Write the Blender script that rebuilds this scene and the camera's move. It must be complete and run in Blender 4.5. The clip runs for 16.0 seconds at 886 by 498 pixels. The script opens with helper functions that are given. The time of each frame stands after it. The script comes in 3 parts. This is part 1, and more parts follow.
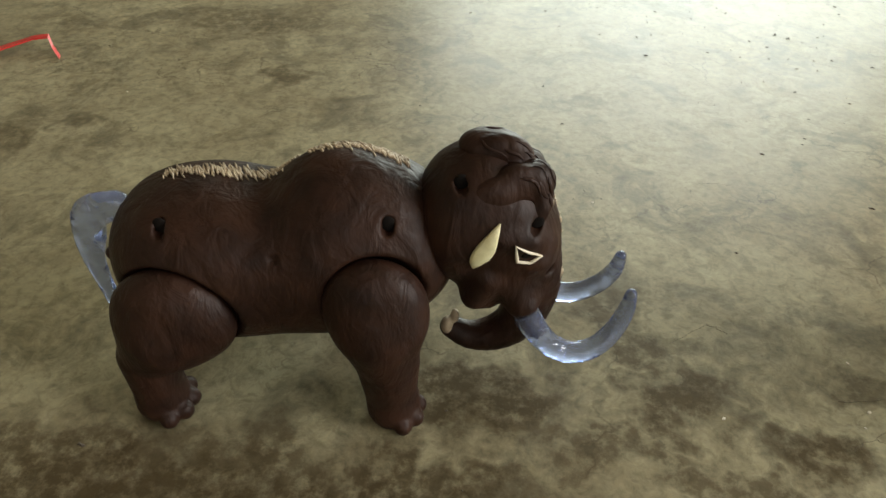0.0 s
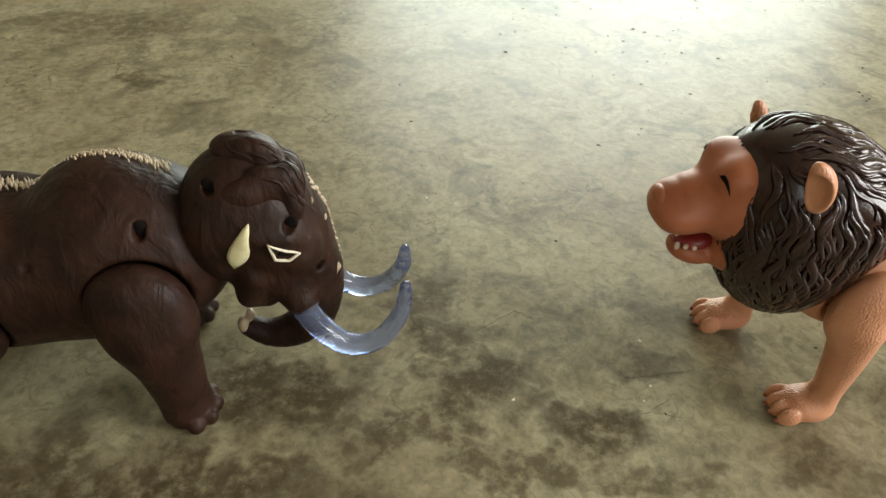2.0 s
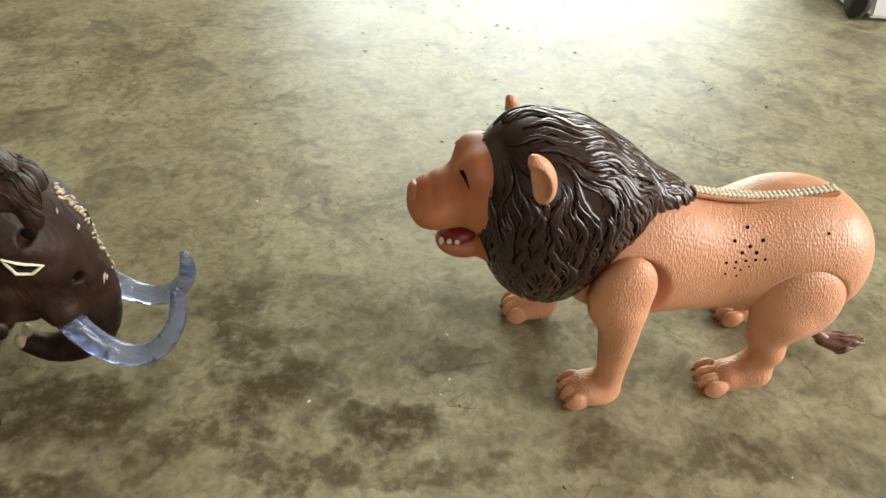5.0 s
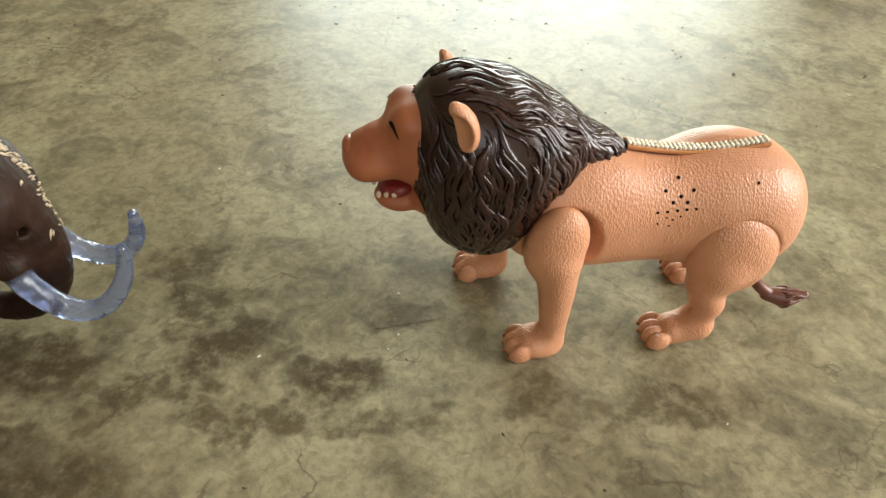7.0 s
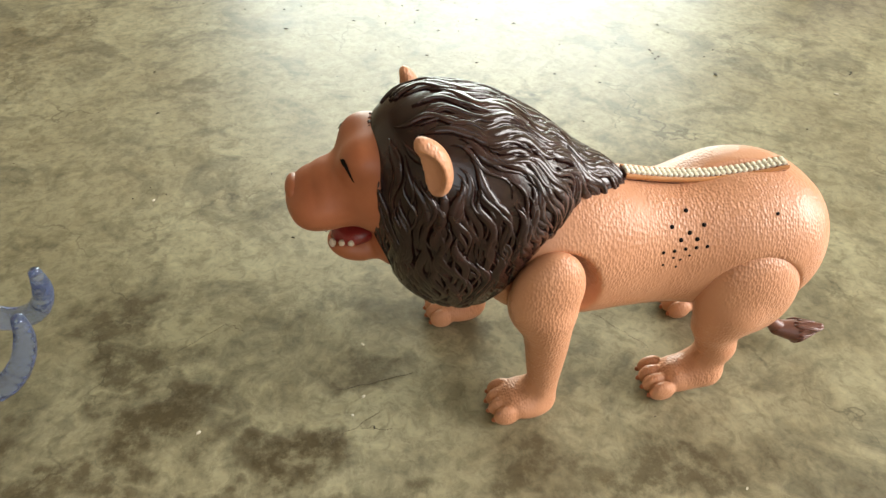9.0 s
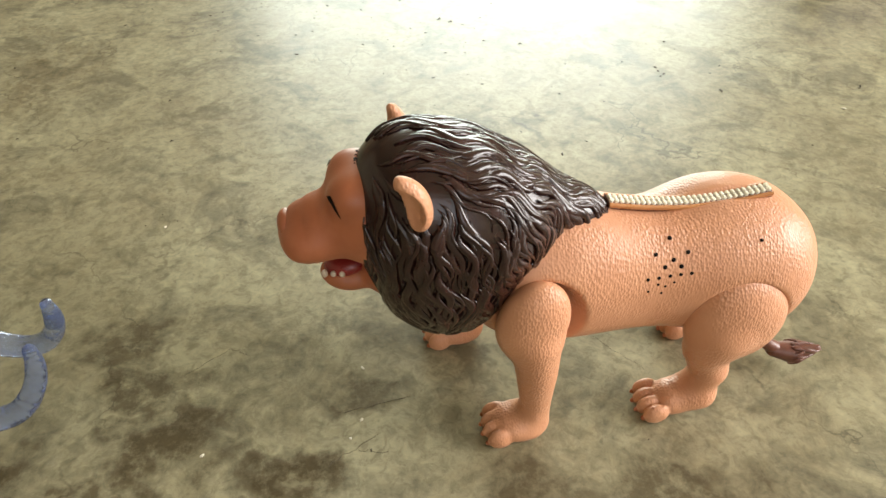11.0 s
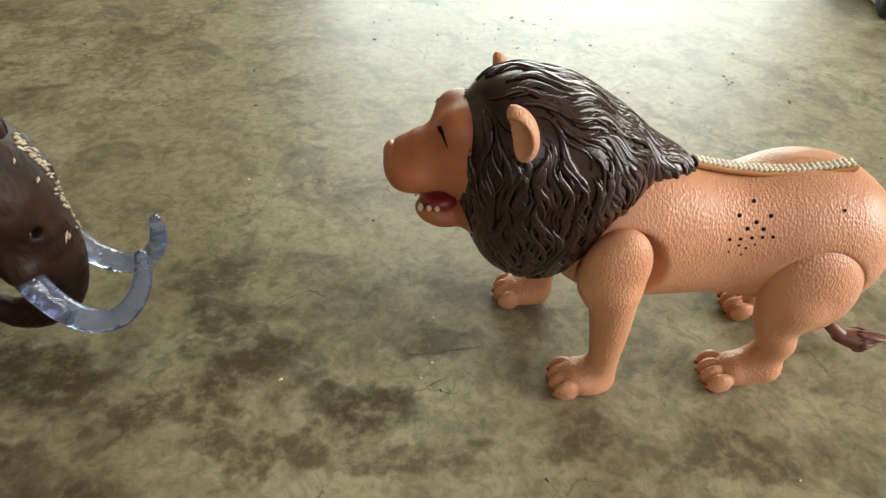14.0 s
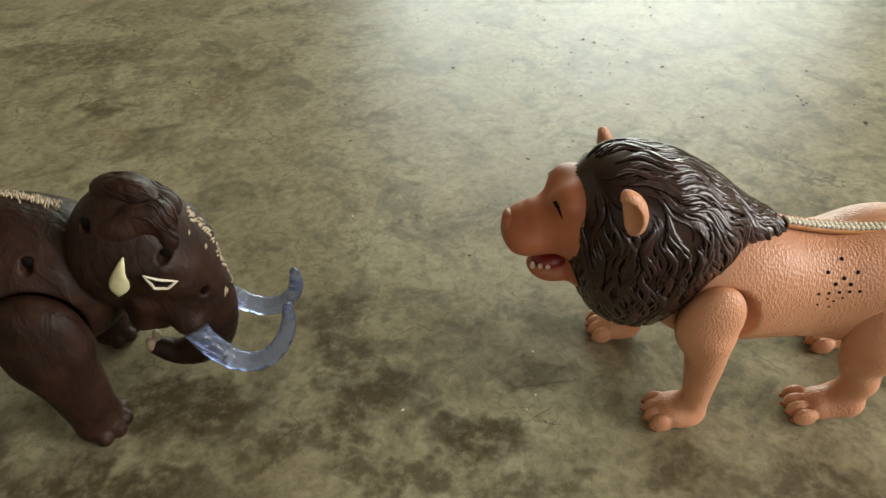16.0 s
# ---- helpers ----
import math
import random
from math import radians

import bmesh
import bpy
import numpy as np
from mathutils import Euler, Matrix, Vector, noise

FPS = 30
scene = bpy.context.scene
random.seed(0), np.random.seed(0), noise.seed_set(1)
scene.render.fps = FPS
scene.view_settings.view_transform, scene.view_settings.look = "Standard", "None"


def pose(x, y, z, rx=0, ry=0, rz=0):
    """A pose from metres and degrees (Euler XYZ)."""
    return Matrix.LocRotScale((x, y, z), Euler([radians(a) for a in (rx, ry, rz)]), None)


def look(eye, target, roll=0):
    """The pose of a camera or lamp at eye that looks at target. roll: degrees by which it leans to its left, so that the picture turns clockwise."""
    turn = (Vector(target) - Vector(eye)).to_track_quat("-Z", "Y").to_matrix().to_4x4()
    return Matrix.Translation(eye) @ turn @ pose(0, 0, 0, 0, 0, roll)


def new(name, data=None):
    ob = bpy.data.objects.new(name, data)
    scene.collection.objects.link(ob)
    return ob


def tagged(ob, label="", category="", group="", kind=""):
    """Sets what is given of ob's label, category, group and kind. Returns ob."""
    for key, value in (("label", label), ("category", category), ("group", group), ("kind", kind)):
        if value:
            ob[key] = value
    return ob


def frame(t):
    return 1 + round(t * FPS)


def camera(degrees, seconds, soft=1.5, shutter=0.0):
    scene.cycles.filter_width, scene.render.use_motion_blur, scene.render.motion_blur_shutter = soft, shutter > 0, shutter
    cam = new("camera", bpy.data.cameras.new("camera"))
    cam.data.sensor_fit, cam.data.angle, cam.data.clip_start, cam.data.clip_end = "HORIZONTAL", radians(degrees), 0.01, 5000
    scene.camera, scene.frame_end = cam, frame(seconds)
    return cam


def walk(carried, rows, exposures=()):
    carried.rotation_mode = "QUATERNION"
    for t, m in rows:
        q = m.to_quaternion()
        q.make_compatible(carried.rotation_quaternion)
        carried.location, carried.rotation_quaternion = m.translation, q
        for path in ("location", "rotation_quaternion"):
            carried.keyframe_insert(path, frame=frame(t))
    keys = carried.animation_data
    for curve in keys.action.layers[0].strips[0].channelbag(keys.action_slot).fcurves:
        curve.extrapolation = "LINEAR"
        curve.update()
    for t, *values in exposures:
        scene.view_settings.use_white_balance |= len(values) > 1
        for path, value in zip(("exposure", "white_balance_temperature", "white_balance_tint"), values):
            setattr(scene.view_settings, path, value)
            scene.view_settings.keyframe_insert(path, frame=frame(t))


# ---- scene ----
cam = camera(67.9, 16.0)
PATH = [
    (0, (0.059, 0.033, 0.342), (-0.034, 1.549, -0.959), 1.4),
    (0.5, (0.089, 0.021, 0.345), (0.068, 1.521, -0.978), 2.5),
    (1, (0.122, 0.027, 0.353), (0.101, 1.535, -0.961), 1.0),
    (1.5, (0.146, 0.027, 0.357), (0.117, 1.546, -0.943), 0.1),
    (2, (0.163, 0.027, 0.353), (0.206, 1.542, -0.953), 2.3),
    (2.5, (0.183, 0.026, 0.351), (0.268, 1.53, -0.966), 3.0),
    (3, (0.196, 0.027, 0.354), (0.301, 1.542, -0.948), 3.2),
    (3.5, (0.21, 0.032, 0.355), (0.313, 1.547, -0.946), 2.6),
    (4, (0.226, 0.033, 0.356), (0.352, 1.548, -0.943), 2.9),
    (4.5, (0.247, 0.029, 0.356), (0.436, 1.53, -0.953), 4.0),
    (4.7, (0.257, 0.027, 0.358), (0.448, 1.531, -0.946), 3.6),
    (6.8, (0.301, -0.005, 0.357), (0.478, 1.485, -0.966), 2.7),
    (7, (0.306, 0.0, 0.35), (0.482, 1.479, -0.985), 2.5),
    (7.5, (0.32, 0.0, 0.35), (0.507, 1.479, -0.982), 2.4),
    (8, (0.325, 0.018, 0.344), (0.54, 1.503, -0.978), 3.0),
    (8.5, (0.317, 0.04, 0.337), (0.612, 1.495, -1.004), 4.7),
    (9, (0.313, 0.066, 0.33), (0.584, 1.524, -1.011), 2.9),
    (9.5, (0.32, 0.077, 0.328), (0.56, 1.54, -1.015), 1.6),
    (10, (0.327, 0.078, 0.331), (0.535, 1.563, -0.992), -0.8),
    (10.2, (0.331, 0.077, 0.333), (0.542, 1.562, -0.989), -0.5),
    (12.3, (0.328, 0.036, 0.358), (0.511, 1.543, -0.944), 1.0),
    (12.5, (0.324, 0.035, 0.358), (0.503, 1.551, -0.935), 0.7),
    (13, (0.313, 0.038, 0.358), (0.522, 1.559, -0.923), 2.0),
    (13.5, (0.305, 0.044, 0.358), (0.504, 1.58, -0.908), 2.0),
    (14, (0.296, 0.024, 0.323), (0.408, 1.562, -0.95), 3.1),
    (14.5, (0.264, 0.016, 0.327), (0.377, 1.581, -0.913), 0.6),
    (15, (0.231, 0.008, 0.348), (0.295, 1.635, -0.813), -0.4),
    (15.5, (0.223, 0.006, 0.351), (0.298, 1.636, -0.805), -0.4),
    (16, (0.257, 0.015, 0.383), (0.219, 1.528, -0.923), -1.1),
]
walk(cam, [(t, look(eye, target, roll)) for t, eye, target, roll in PATH],
     [(0.0, -0.06), (2.0, 0.10), (3.5, 0.12), (4.7, 0.27), (7.0, 0.28), (8.5, 0.34), (9.5, 0.48), (10.2, 0.48), (12.5, 0.30), (13.1, 0.27), (13.5, 0.10), (14.2, 0.04), (15.0, -0.08), (16.0, -0.2)])

# ---- world and light ----
world = bpy.data.worlds.new("sky")
scene.world = world
world.use_nodes = True
wn = world.node_tree
sky = wn.nodes.new("ShaderNodeTexSky")
sky.sky_type, sky.sun_disc = "NISHITA", False
sky.sun_elevation, sky.sun_rotation = radians(50), radians(200)
wn.links.new(sky.outputs[0], wn.nodes["Background"].inputs[0])
wn.nodes["Background"].inputs[1].default_value = 0.10


def lamp(name, eye, target, w, h, power, colour):
    data = bpy.data.lights.new(name, "AREA")
    data.shape, data.size, data.size_y, data.energy, data.color = "RECTANGLE", w, h, power, colour
    ob = new(name, data)
    ob.matrix_world = look(eye, target)
    return ob


# daylight through the doorway ahead and the wide openings beside and behind the camera
lamp("doorway_daylight", (1.49, 4.42, 1.22), (1.40, 3.2, 1.12), 1.12, 2.34, 15, (0.96, 1.0, 1.0))
lamp("garden_daylight", (1.30, 4.47, 1.22), (1.20, 3.2, 1.12), 3.15, 2.34, 190, (0.91, 1.0, 0.89))
lamp("east_opening_daylight", (3.42, -0.4, 1.35), (2.0, -0.3, 1.1), 2.30, 1.75, 172, (1.0, 0.97, 0.92))
lamp("south_opening_daylight", (0.7, -2.92, 1.5), (0.7, -1.5, 1.3), 1.9, 1.5, 14, (1.0, 0.96, 0.88))


# ---- materials ----
def ramp(nt, fac, stops):
    node = nt.nodes.new("ShaderNodeValToRGB")
    els = node.color_ramp.elements
    while len(els) < len(stops):
        els.new(0.5)
    for e, (p, c) in zip(els, stops):
        e.position, e.color = p, (*c, 1)
    nt.links.new(fac, node.inputs[0])
    return node.outputs[0]


def noise_tex(nt, vec, scale, detail=4, rough=0.55, distort=0.0):
    node = nt.nodes.new("ShaderNodeTexNoise")
    node.inputs["Scale"].default_value, node.inputs["Detail"].default_value = scale, detail
    node.inputs["Roughness"].default_value, node.inputs["Distortion"].default_value = rough, distort
    nt.links.new(vec, node.inputs["Vector"])
    return node.outputs["Fac"]


def math_node(nt, op, a, b=None, c=None, clamp=False):
    node = nt.nodes.new("ShaderNodeMath")
    node.operation, node.use_clamp = op, clamp
    for i, v in enumerate((a, b, c)):
        if v is None:
            continue
        if isinstance(v, (int, float)):
            node.inputs[i].default_value = v
        else:
            nt.links.new(v, node.inputs[i])
    return node.outputs[0]


def mix_colour(nt, fac, a, b, blend="MIX"):
    node = nt.nodes.new("ShaderNodeMix")
    node.data_type, node.blend_type = "RGBA", blend
    for i, v in ((0, fac), (6, a), (7, b)):
        if isinstance(v, (int, float)):
            node.inputs[i].default_value = v
        elif isinstance(v, tuple):
            node.inputs[i].default_value = (*v, 1)
        else:
            nt.links.new(v, node.inputs[i])
    return node.outputs[2]


def bump(nt, height, strength, distance, normal=None):
    node = nt.nodes.new("ShaderNodeBump")
    node.inputs["Strength"].default_value, node.inputs["Distance"].default_value = strength, distance
    nt.links.new(height, node.inputs["Height"])
    if normal:
        nt.links.new(normal, node.inputs["Normal"])
    return node.outputs[0]


def blank(name):
    m = bpy.data.materials.new(name)
    m.use_nodes = True
    nt = m.node_tree
    tc = nt.nodes.new("ShaderNodeTexCoord")
    return m, nt, nt.nodes["Principled BSDF"], tc.outputs["Object"]


def plastic(name, dark, light, rough=0.4, scale=60, grain=900, relief=0.25, depth=0.0006, stretch=None, spec=0.5, voronoi=0, folds=0.0):
    """Moulded plastic: two close colours in blotches, fine grain in the skin, uneven gloss."""
    m, nt, p, vec = blank(name)
    blot = noise_tex(nt, vec, scale, 5)
    nt.links.new(ramp(nt, blot, [(0.3, dark), (0.7, light)]), p.inputs["Base Color"])
    gv = vec
    if stretch:
        mp = nt.nodes.new("ShaderNodeMapping")
        mp.inputs["Scale"].default_value = stretch
        nt.links.new(vec, mp.inputs["Vector"])
        gv = mp.outputs[0]
    g = noise_tex(nt, gv, grain, 3)
    if voronoi:
        vo = nt.nodes.new("ShaderNodeTexVoronoi")
        vo.feature = "SMOOTH_F1"
        vo.inputs["Scale"].default_value, vo.inputs["Randomness"].default_value = voronoi, 0.72
        vo.inputs["Smoothness"].default_value = 0.4
        nt.links.new(gv, vo.inputs["Vector"])
        patch = ramp(nt, noise_tex(nt, vec, 45, 2), [(0.34, (0.2, 0.2, 0.2)), (0.54, (1, 1, 1))])
        g = math_node(nt, "ADD", math_node(nt, "MULTIPLY", vo.outputs["Distance"], patch), math_node(nt, "MULTIPLY", g, 0.12))
    normal = bump(nt, g, relief, depth)
    if folds:
        normal = bump(nt, noise_tex(nt, gv, 75, 3, 0.5, 0.8), 0.8, folds, normal)
    nt.links.new(normal, p.inputs["Normal"])
    r = math_node(nt, "MULTIPLY_ADD", noise_tex(nt, vec, 140, 3), 0.25, rough - 0.12)
    nt.links.new(r, p.inputs["Roughness"])
    p.inputs["Specular IOR Level"].default_value = spec
    return m


def clear_plastic(name, tint, rough=0.08):
    m, nt, p, vec = blank(name)
    p.inputs["Base Color"].default_value = (*tint, 1)
    p.inputs["Transmission Weight"].default_value = 0.93
    p.inputs["IOR"].default_value = 1.45
    p.inputs["Roughness"].default_value = rough
    nt.links.new(bump(nt, noise_tex(nt, vec, 85, 3), 0.85, 0.003), p.inputs["Normal"])
    return m


# worn cement floor: cloudy tone, dark stains with ragged rims, painted shade by the mammoth, fine pitting, patches
# polished by use
STAINS_AND_SHADE = [
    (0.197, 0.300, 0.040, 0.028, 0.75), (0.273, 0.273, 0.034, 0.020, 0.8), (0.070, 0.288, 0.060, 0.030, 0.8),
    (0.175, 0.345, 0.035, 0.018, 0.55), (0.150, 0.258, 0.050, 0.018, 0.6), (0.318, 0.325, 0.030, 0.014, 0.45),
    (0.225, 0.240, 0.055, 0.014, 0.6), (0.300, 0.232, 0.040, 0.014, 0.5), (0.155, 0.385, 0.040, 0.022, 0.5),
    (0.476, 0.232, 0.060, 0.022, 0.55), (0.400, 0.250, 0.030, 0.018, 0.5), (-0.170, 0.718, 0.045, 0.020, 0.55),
    # the wide pair at y 0.200 and 0.195 paints mammoth shadow over brown floor
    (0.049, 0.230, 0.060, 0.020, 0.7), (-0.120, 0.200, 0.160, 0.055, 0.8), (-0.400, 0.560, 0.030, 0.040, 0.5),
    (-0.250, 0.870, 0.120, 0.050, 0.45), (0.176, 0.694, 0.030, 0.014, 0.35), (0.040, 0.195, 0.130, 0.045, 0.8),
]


def concrete():
    m, nt, p, vec = blank("worn_cement")
    cloud = noise_tex(nt, vec, 7.0, 6, 0.6, 0.4)
    mott = noise_tex(nt, vec, 38, 5, 0.62, 0.8)
    fine = noise_tex(nt, vec, 420, 4, 0.6)
    base = ramp(nt, cloud, [(0.30, (0.140, 0.110, 0.060)), (0.5, (0.232, 0.202, 0.122)), (0.70, (0.302, 0.276, 0.174))])
    c = mix_colour(nt, math_node(nt, "MULTIPLY", ramp(nt, mott, [(0.35, (0, 0, 0)), (0.68, (1, 1, 1))]), 0.5), base, (0.340, 0.310, 0.194))
    dark = ramp(nt, noise_tex(nt, vec, 15, 7, 0.66, 0.9), [(0.49, (0, 0, 0)), (0.63, (1, 1, 1))])
    c = mix_colour(nt, math_node(nt, "MULTIPLY", dark, 0.68), c, (0.072, 0.060, 0.034))
    # the single stains, with the mammoth's painted shade among them
    sep = nt.nodes.new("ShaderNodeSeparateXYZ")
    warp = nt.nodes.new("ShaderNodeTexNoise")
    warp.inputs["Scale"].default_value, warp.inputs["Detail"].default_value = 34, 5
    nt.links.new(vec, warp.inputs["Vector"])
    wv = nt.nodes.new("ShaderNodeVectorMath")
    wv.operation = "MULTIPLY_ADD"
    nt.links.new(warp.outputs["Color"], wv.inputs[0])
    wv.inputs[1].default_value = (0.09, 0.09, 0.0)
    nt.links.new(vec, wv.inputs[2])
    nt.links.new(wv.outputs[0], sep.inputs[0])
    total = None
    for x, y, a, b, s in STAINS_AND_SHADE:
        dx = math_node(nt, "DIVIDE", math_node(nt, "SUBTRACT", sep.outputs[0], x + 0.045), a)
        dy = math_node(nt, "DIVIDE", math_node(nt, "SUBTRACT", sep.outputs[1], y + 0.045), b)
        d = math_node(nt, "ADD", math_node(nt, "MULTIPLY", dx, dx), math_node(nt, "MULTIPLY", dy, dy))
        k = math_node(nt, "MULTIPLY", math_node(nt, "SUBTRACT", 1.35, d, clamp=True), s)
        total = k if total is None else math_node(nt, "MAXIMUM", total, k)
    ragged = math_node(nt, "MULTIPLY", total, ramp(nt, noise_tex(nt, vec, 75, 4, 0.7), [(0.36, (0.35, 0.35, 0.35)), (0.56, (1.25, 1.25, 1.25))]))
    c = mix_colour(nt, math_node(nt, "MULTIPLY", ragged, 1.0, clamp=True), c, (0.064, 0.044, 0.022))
    pits = ramp(nt, noise_tex(nt, vec, 160, 2, 0.5), [(0.66, (0, 0, 0)), (0.73, (1, 1, 1))])
    c = mix_colour(nt, math_node(nt, "MULTIPLY", pits, 0.35), c, (0.08, 0.065, 0.04))
    speck = ramp(nt, noise_tex(nt, vec, 115, 6, 0.72, 0.6), [(0.36, (0.68, 0.67, 0.63)), (0.5, (1.0, 1.0, 1.0)), (0.66, (1.25, 1.25, 1.22))])
    c = mix_colour(nt, 1.0, c, speck, "MULTIPLY")
    c = mix_colour(nt, math_node(nt, "MULTIPLY", fine, 0.22), c, (0.31, 0.295, 0.21))
    # hairline cracks, only here and there
    crack = nt.nodes.new("ShaderNodeTexVoronoi")
    crack.feature = "DISTANCE_TO_EDGE"
    crack.inputs["Scale"].default_value = 10.0
    nt.links.new(wv.outputs[0], crack.inputs["Vector"])
    line = ramp(nt, crack.outputs["Distance"], [(0.004, (1, 1, 1)), (0.016, (0, 0, 0))])
    where = ramp(nt, noise_tex(nt, vec, 9, 3), [(0.50, (0, 0, 0)), (0.60, (1, 1, 1))])
    c = mix_colour(nt, math_node(nt, "MULTIPLY", math_node(nt, "MULTIPLY", line, where), 0.6), c, (0.06, 0.048, 0.028))
    # old damp and grease, and the shade painted by the mammoth, keep the cement dark and dull
    blotch = ramp(nt, noise_tex(nt, vec, 26, 6, 0.7, 1.0), [(0.50, (0, 0, 0)), (0.60, (1, 1, 1))])
    worn = math_node(nt, "MAXIMUM", ragged, math_node(nt, "MULTIPLY", blotch, 0.38), clamp=True)
    c = mix_colour(nt, math_node(nt, "MULTIPLY", worn, 0.60), c, (0.056, 0.041, 0.017))
    nt.links.new(c, p.inputs["Base Color"])
    nt.links.new(math_node(nt, "MULTIPLY_ADD", worn, -0.16, 0.30), p.inputs["Specular IOR Level"])
    r = math_node(nt, "ADD", math_node(nt, "MULTIPLY", mott, 0.16), math_node(nt, "MULTIPLY", cloud, 0.14))
    nt.links.new(math_node(nt, "ADD", r, 0.25), p.inputs["Roughness"])
    h = math_node(nt, "ADD", math_node(nt, "MULTIPLY", mott, 0.8), math_node(nt, "MULTIPLY", fine, 0.05))
    h = math_node(nt, "SUBTRACT", h, math_node(nt, "MULTIPLY", pits, 0.12))
    nt.links.new(bump(nt, h, 0.16, 0.003), p.inputs["Normal"])
    return m


def plaster(name, a, b):
    return plastic(name, a, b, 0.85, 3, 120, 0.2, 0.002)


M_floor = concrete()
M_wall = plaster("limewashed_plaster", (0.36, 0.31, 0.23), (0.46, 0.40, 0.30))
M_ceiling = plaster("ceiling_boards", (0.30, 0.25, 0.18), (0.38, 0.32, 0.24))
M_tan = plastic("tan_plastic", (0.53, 0.246, 0.133), (0.60, 0.293, 0.164), 0.42, 40, 900, 0.50, 0.0010, (1.15, 0.9, 0.75), 0.45, 610)
M_face = plastic("russet_plastic", (0.35, 0.108, 0.047), (0.43, 0.145, 0.066), 0.45, 60, 1100, 0.15, 0.0004)
M_mane = plastic("dark_brown_glossy_plastic", (0.015, 0.0052, 0.0039), (0.032, 0.0115, 0.0088), 0.19, 90, 700, 0.2, 0.0005, None, 0.48)
M_tuft = plastic("brown_tuft_plastic", (0.10, 0.035, 0.022), (0.16, 0.06, 0.04), 0.35, 90, 600, 0.25, 0.0006)
M_black = plastic("black_paint_and_hole_dark", (0.006, 0.005, 0.004), (0.010, 0.008, 0.007), 0.85, spec=0.08)
M_red = plastic("red_mouth_paint", (0.16, 0.012, 0.011), (0.25, 0.022, 0.019), 0.3)
M_tooth = plastic("ivory_tooth_paint", (0.62, 0.50, 0.40), (0.74, 0.64, 0.52), 0.35)
M_gold = plastic("gold_trim", (0.40, 0.165, 0.055), (0.52, 0.23, 0.085), 0.3)
M_gem = plastic("pearl_stones", (0.84, 0.78, 0.62), (0.94, 0.90, 0.80), 0.15, 300)
M_mam = plastic("umber_plastic", (0.0115, 0.0046, 0.0026), (0.034, 0.0140, 0.0078), 0.52, 48, 240, 0.34, 0.0014, (1.0, 1.0, 0.45), 0.22, 0, 0.0026)
M_ridge = plastic("straw_brushed_ridge", (0.24, 0.175, 0.11), (0.54, 0.44, 0.30), 0.5, 160, 500, 0.3, 0.0006)
M_yellow = plastic("pale_yellow_paint", (0.62, 0.58, 0.33), (0.76, 0.72, 0.46), 0.4, 220)
M_cream = plastic("cream_paint", (0.66, 0.60, 0.46), (0.76, 0.70, 0.56), 0.4, 220)
M_blue = clear_plastic("clear_blue_plastic", (0.54, 0.65, 1.0))
M_white = plastic("white_toy_plastic", (0.70, 0.71, 0.75), (0.80, 0.81, 0.84), 0.35, 20)
M_tyre = plastic("black_tyre_plastic", (0.022, 0.020, 0.018), (0.035, 0.032, 0.028), 0.6, 90)
M_strap = plastic("red_plastic_strip", (0.48, 0.022, 0.02), (0.60, 0.04, 0.035), 0.35, 60)
M_chip = plastic("dark_grit", (0.045, 0.037, 0.027), (0.10, 0.08, 0.06), 0.8, 200)
M_pale = plastic("pale_grit", (0.55, 0.50, 0.40), (0.70, 0.66, 0.55), 0.7, 200)


# ---- shape tools ----
def put(name, verts, faces, material, parent=None, label="", smooth=True):
    me = bpy.data.meshes.new(name)
    me.from_pydata(verts, [], faces)
    me.materials.append(material)
    if smooth:
        me.polygons.foreach_set("use_smooth", [True] * len(me.polygons))
    me.update()
    ob = new(name, me)
    if parent:
        ob.parent = parent
    return tagged(ob, label)


def part(name, bm, material, parent=None, label="", smooth=True):
    me = bpy.data.meshes.new(name)
    bm.to_mesh(me)
    bm.free()
    me.materials.append(material)
    if smooth:
        me.polygons.foreach_set("use_smooth", [True] * len(me.polygons))
    ob = new(name, me)
    if parent:
        ob.parent = parent
    return tagged(ob, label)


def ell(c, r, tilt=0.0, power=2.0, turn=0.0):
    """Ellipsoid at c with radii r, tilted about y and turned about z by degrees; a power over 2 squares it off."""
    ct, st, cu, su = math.cos(radians(tilt)), math.sin(radians(tilt)), math.cos(radians(turn)), math.sin(radians(turn))

    def f(x, y, z):
        x, y, z = x - c[0], y - c[1], z - c[2]
        x, y = x * cu + y * su, y * cu - x * su
        x, z = x * ct + z * st, z * ct - x * st
        a, b, d = x / r[0], y / r[1], z / r[2]
        if power == 2.0:
            k0 = np.sqrt(a * a + b * b + d * d) + 1e-9
            k1 = np.sqrt((a / r[0]) ** 2 + (b / r[1]) ** 2 + (d / r[2]) ** 2) + 1e-9
            return k0 * (k0 - 1) / k1
        k = (np.abs(a) ** power + np.abs(b) ** power + np.abs(d) ** power) ** (1 / power)
        return (k - 1) * min(r)
    return f


def tube(points, wide=1.0):
    """Chain of round cones through (x, y, z, radius); wide stretches it in y."""
    def f(x, y, z):
        best = None
        for (ax, ay, az, ar), (bx, by, bz, br) in zip(points, points[1:]):
            ab = np.array((bx - ax, (by - ay) / wide, bz - az))
            px, py, pz = x - ax, (y - ay) / wide, z - az
            t = np.clip((px * ab[0] + py * ab[1] + pz * ab[2]) / (ab @ ab), 0, 1)
            d = np.sqrt((px - t * ab[0]) ** 2 + (py - t * ab[1]) ** 2 + (pz - t * ab[2]) ** 2) - (ar + t * (br - ar))
            best = d if best is None else np.minimum(best, d)
        return best
    return f


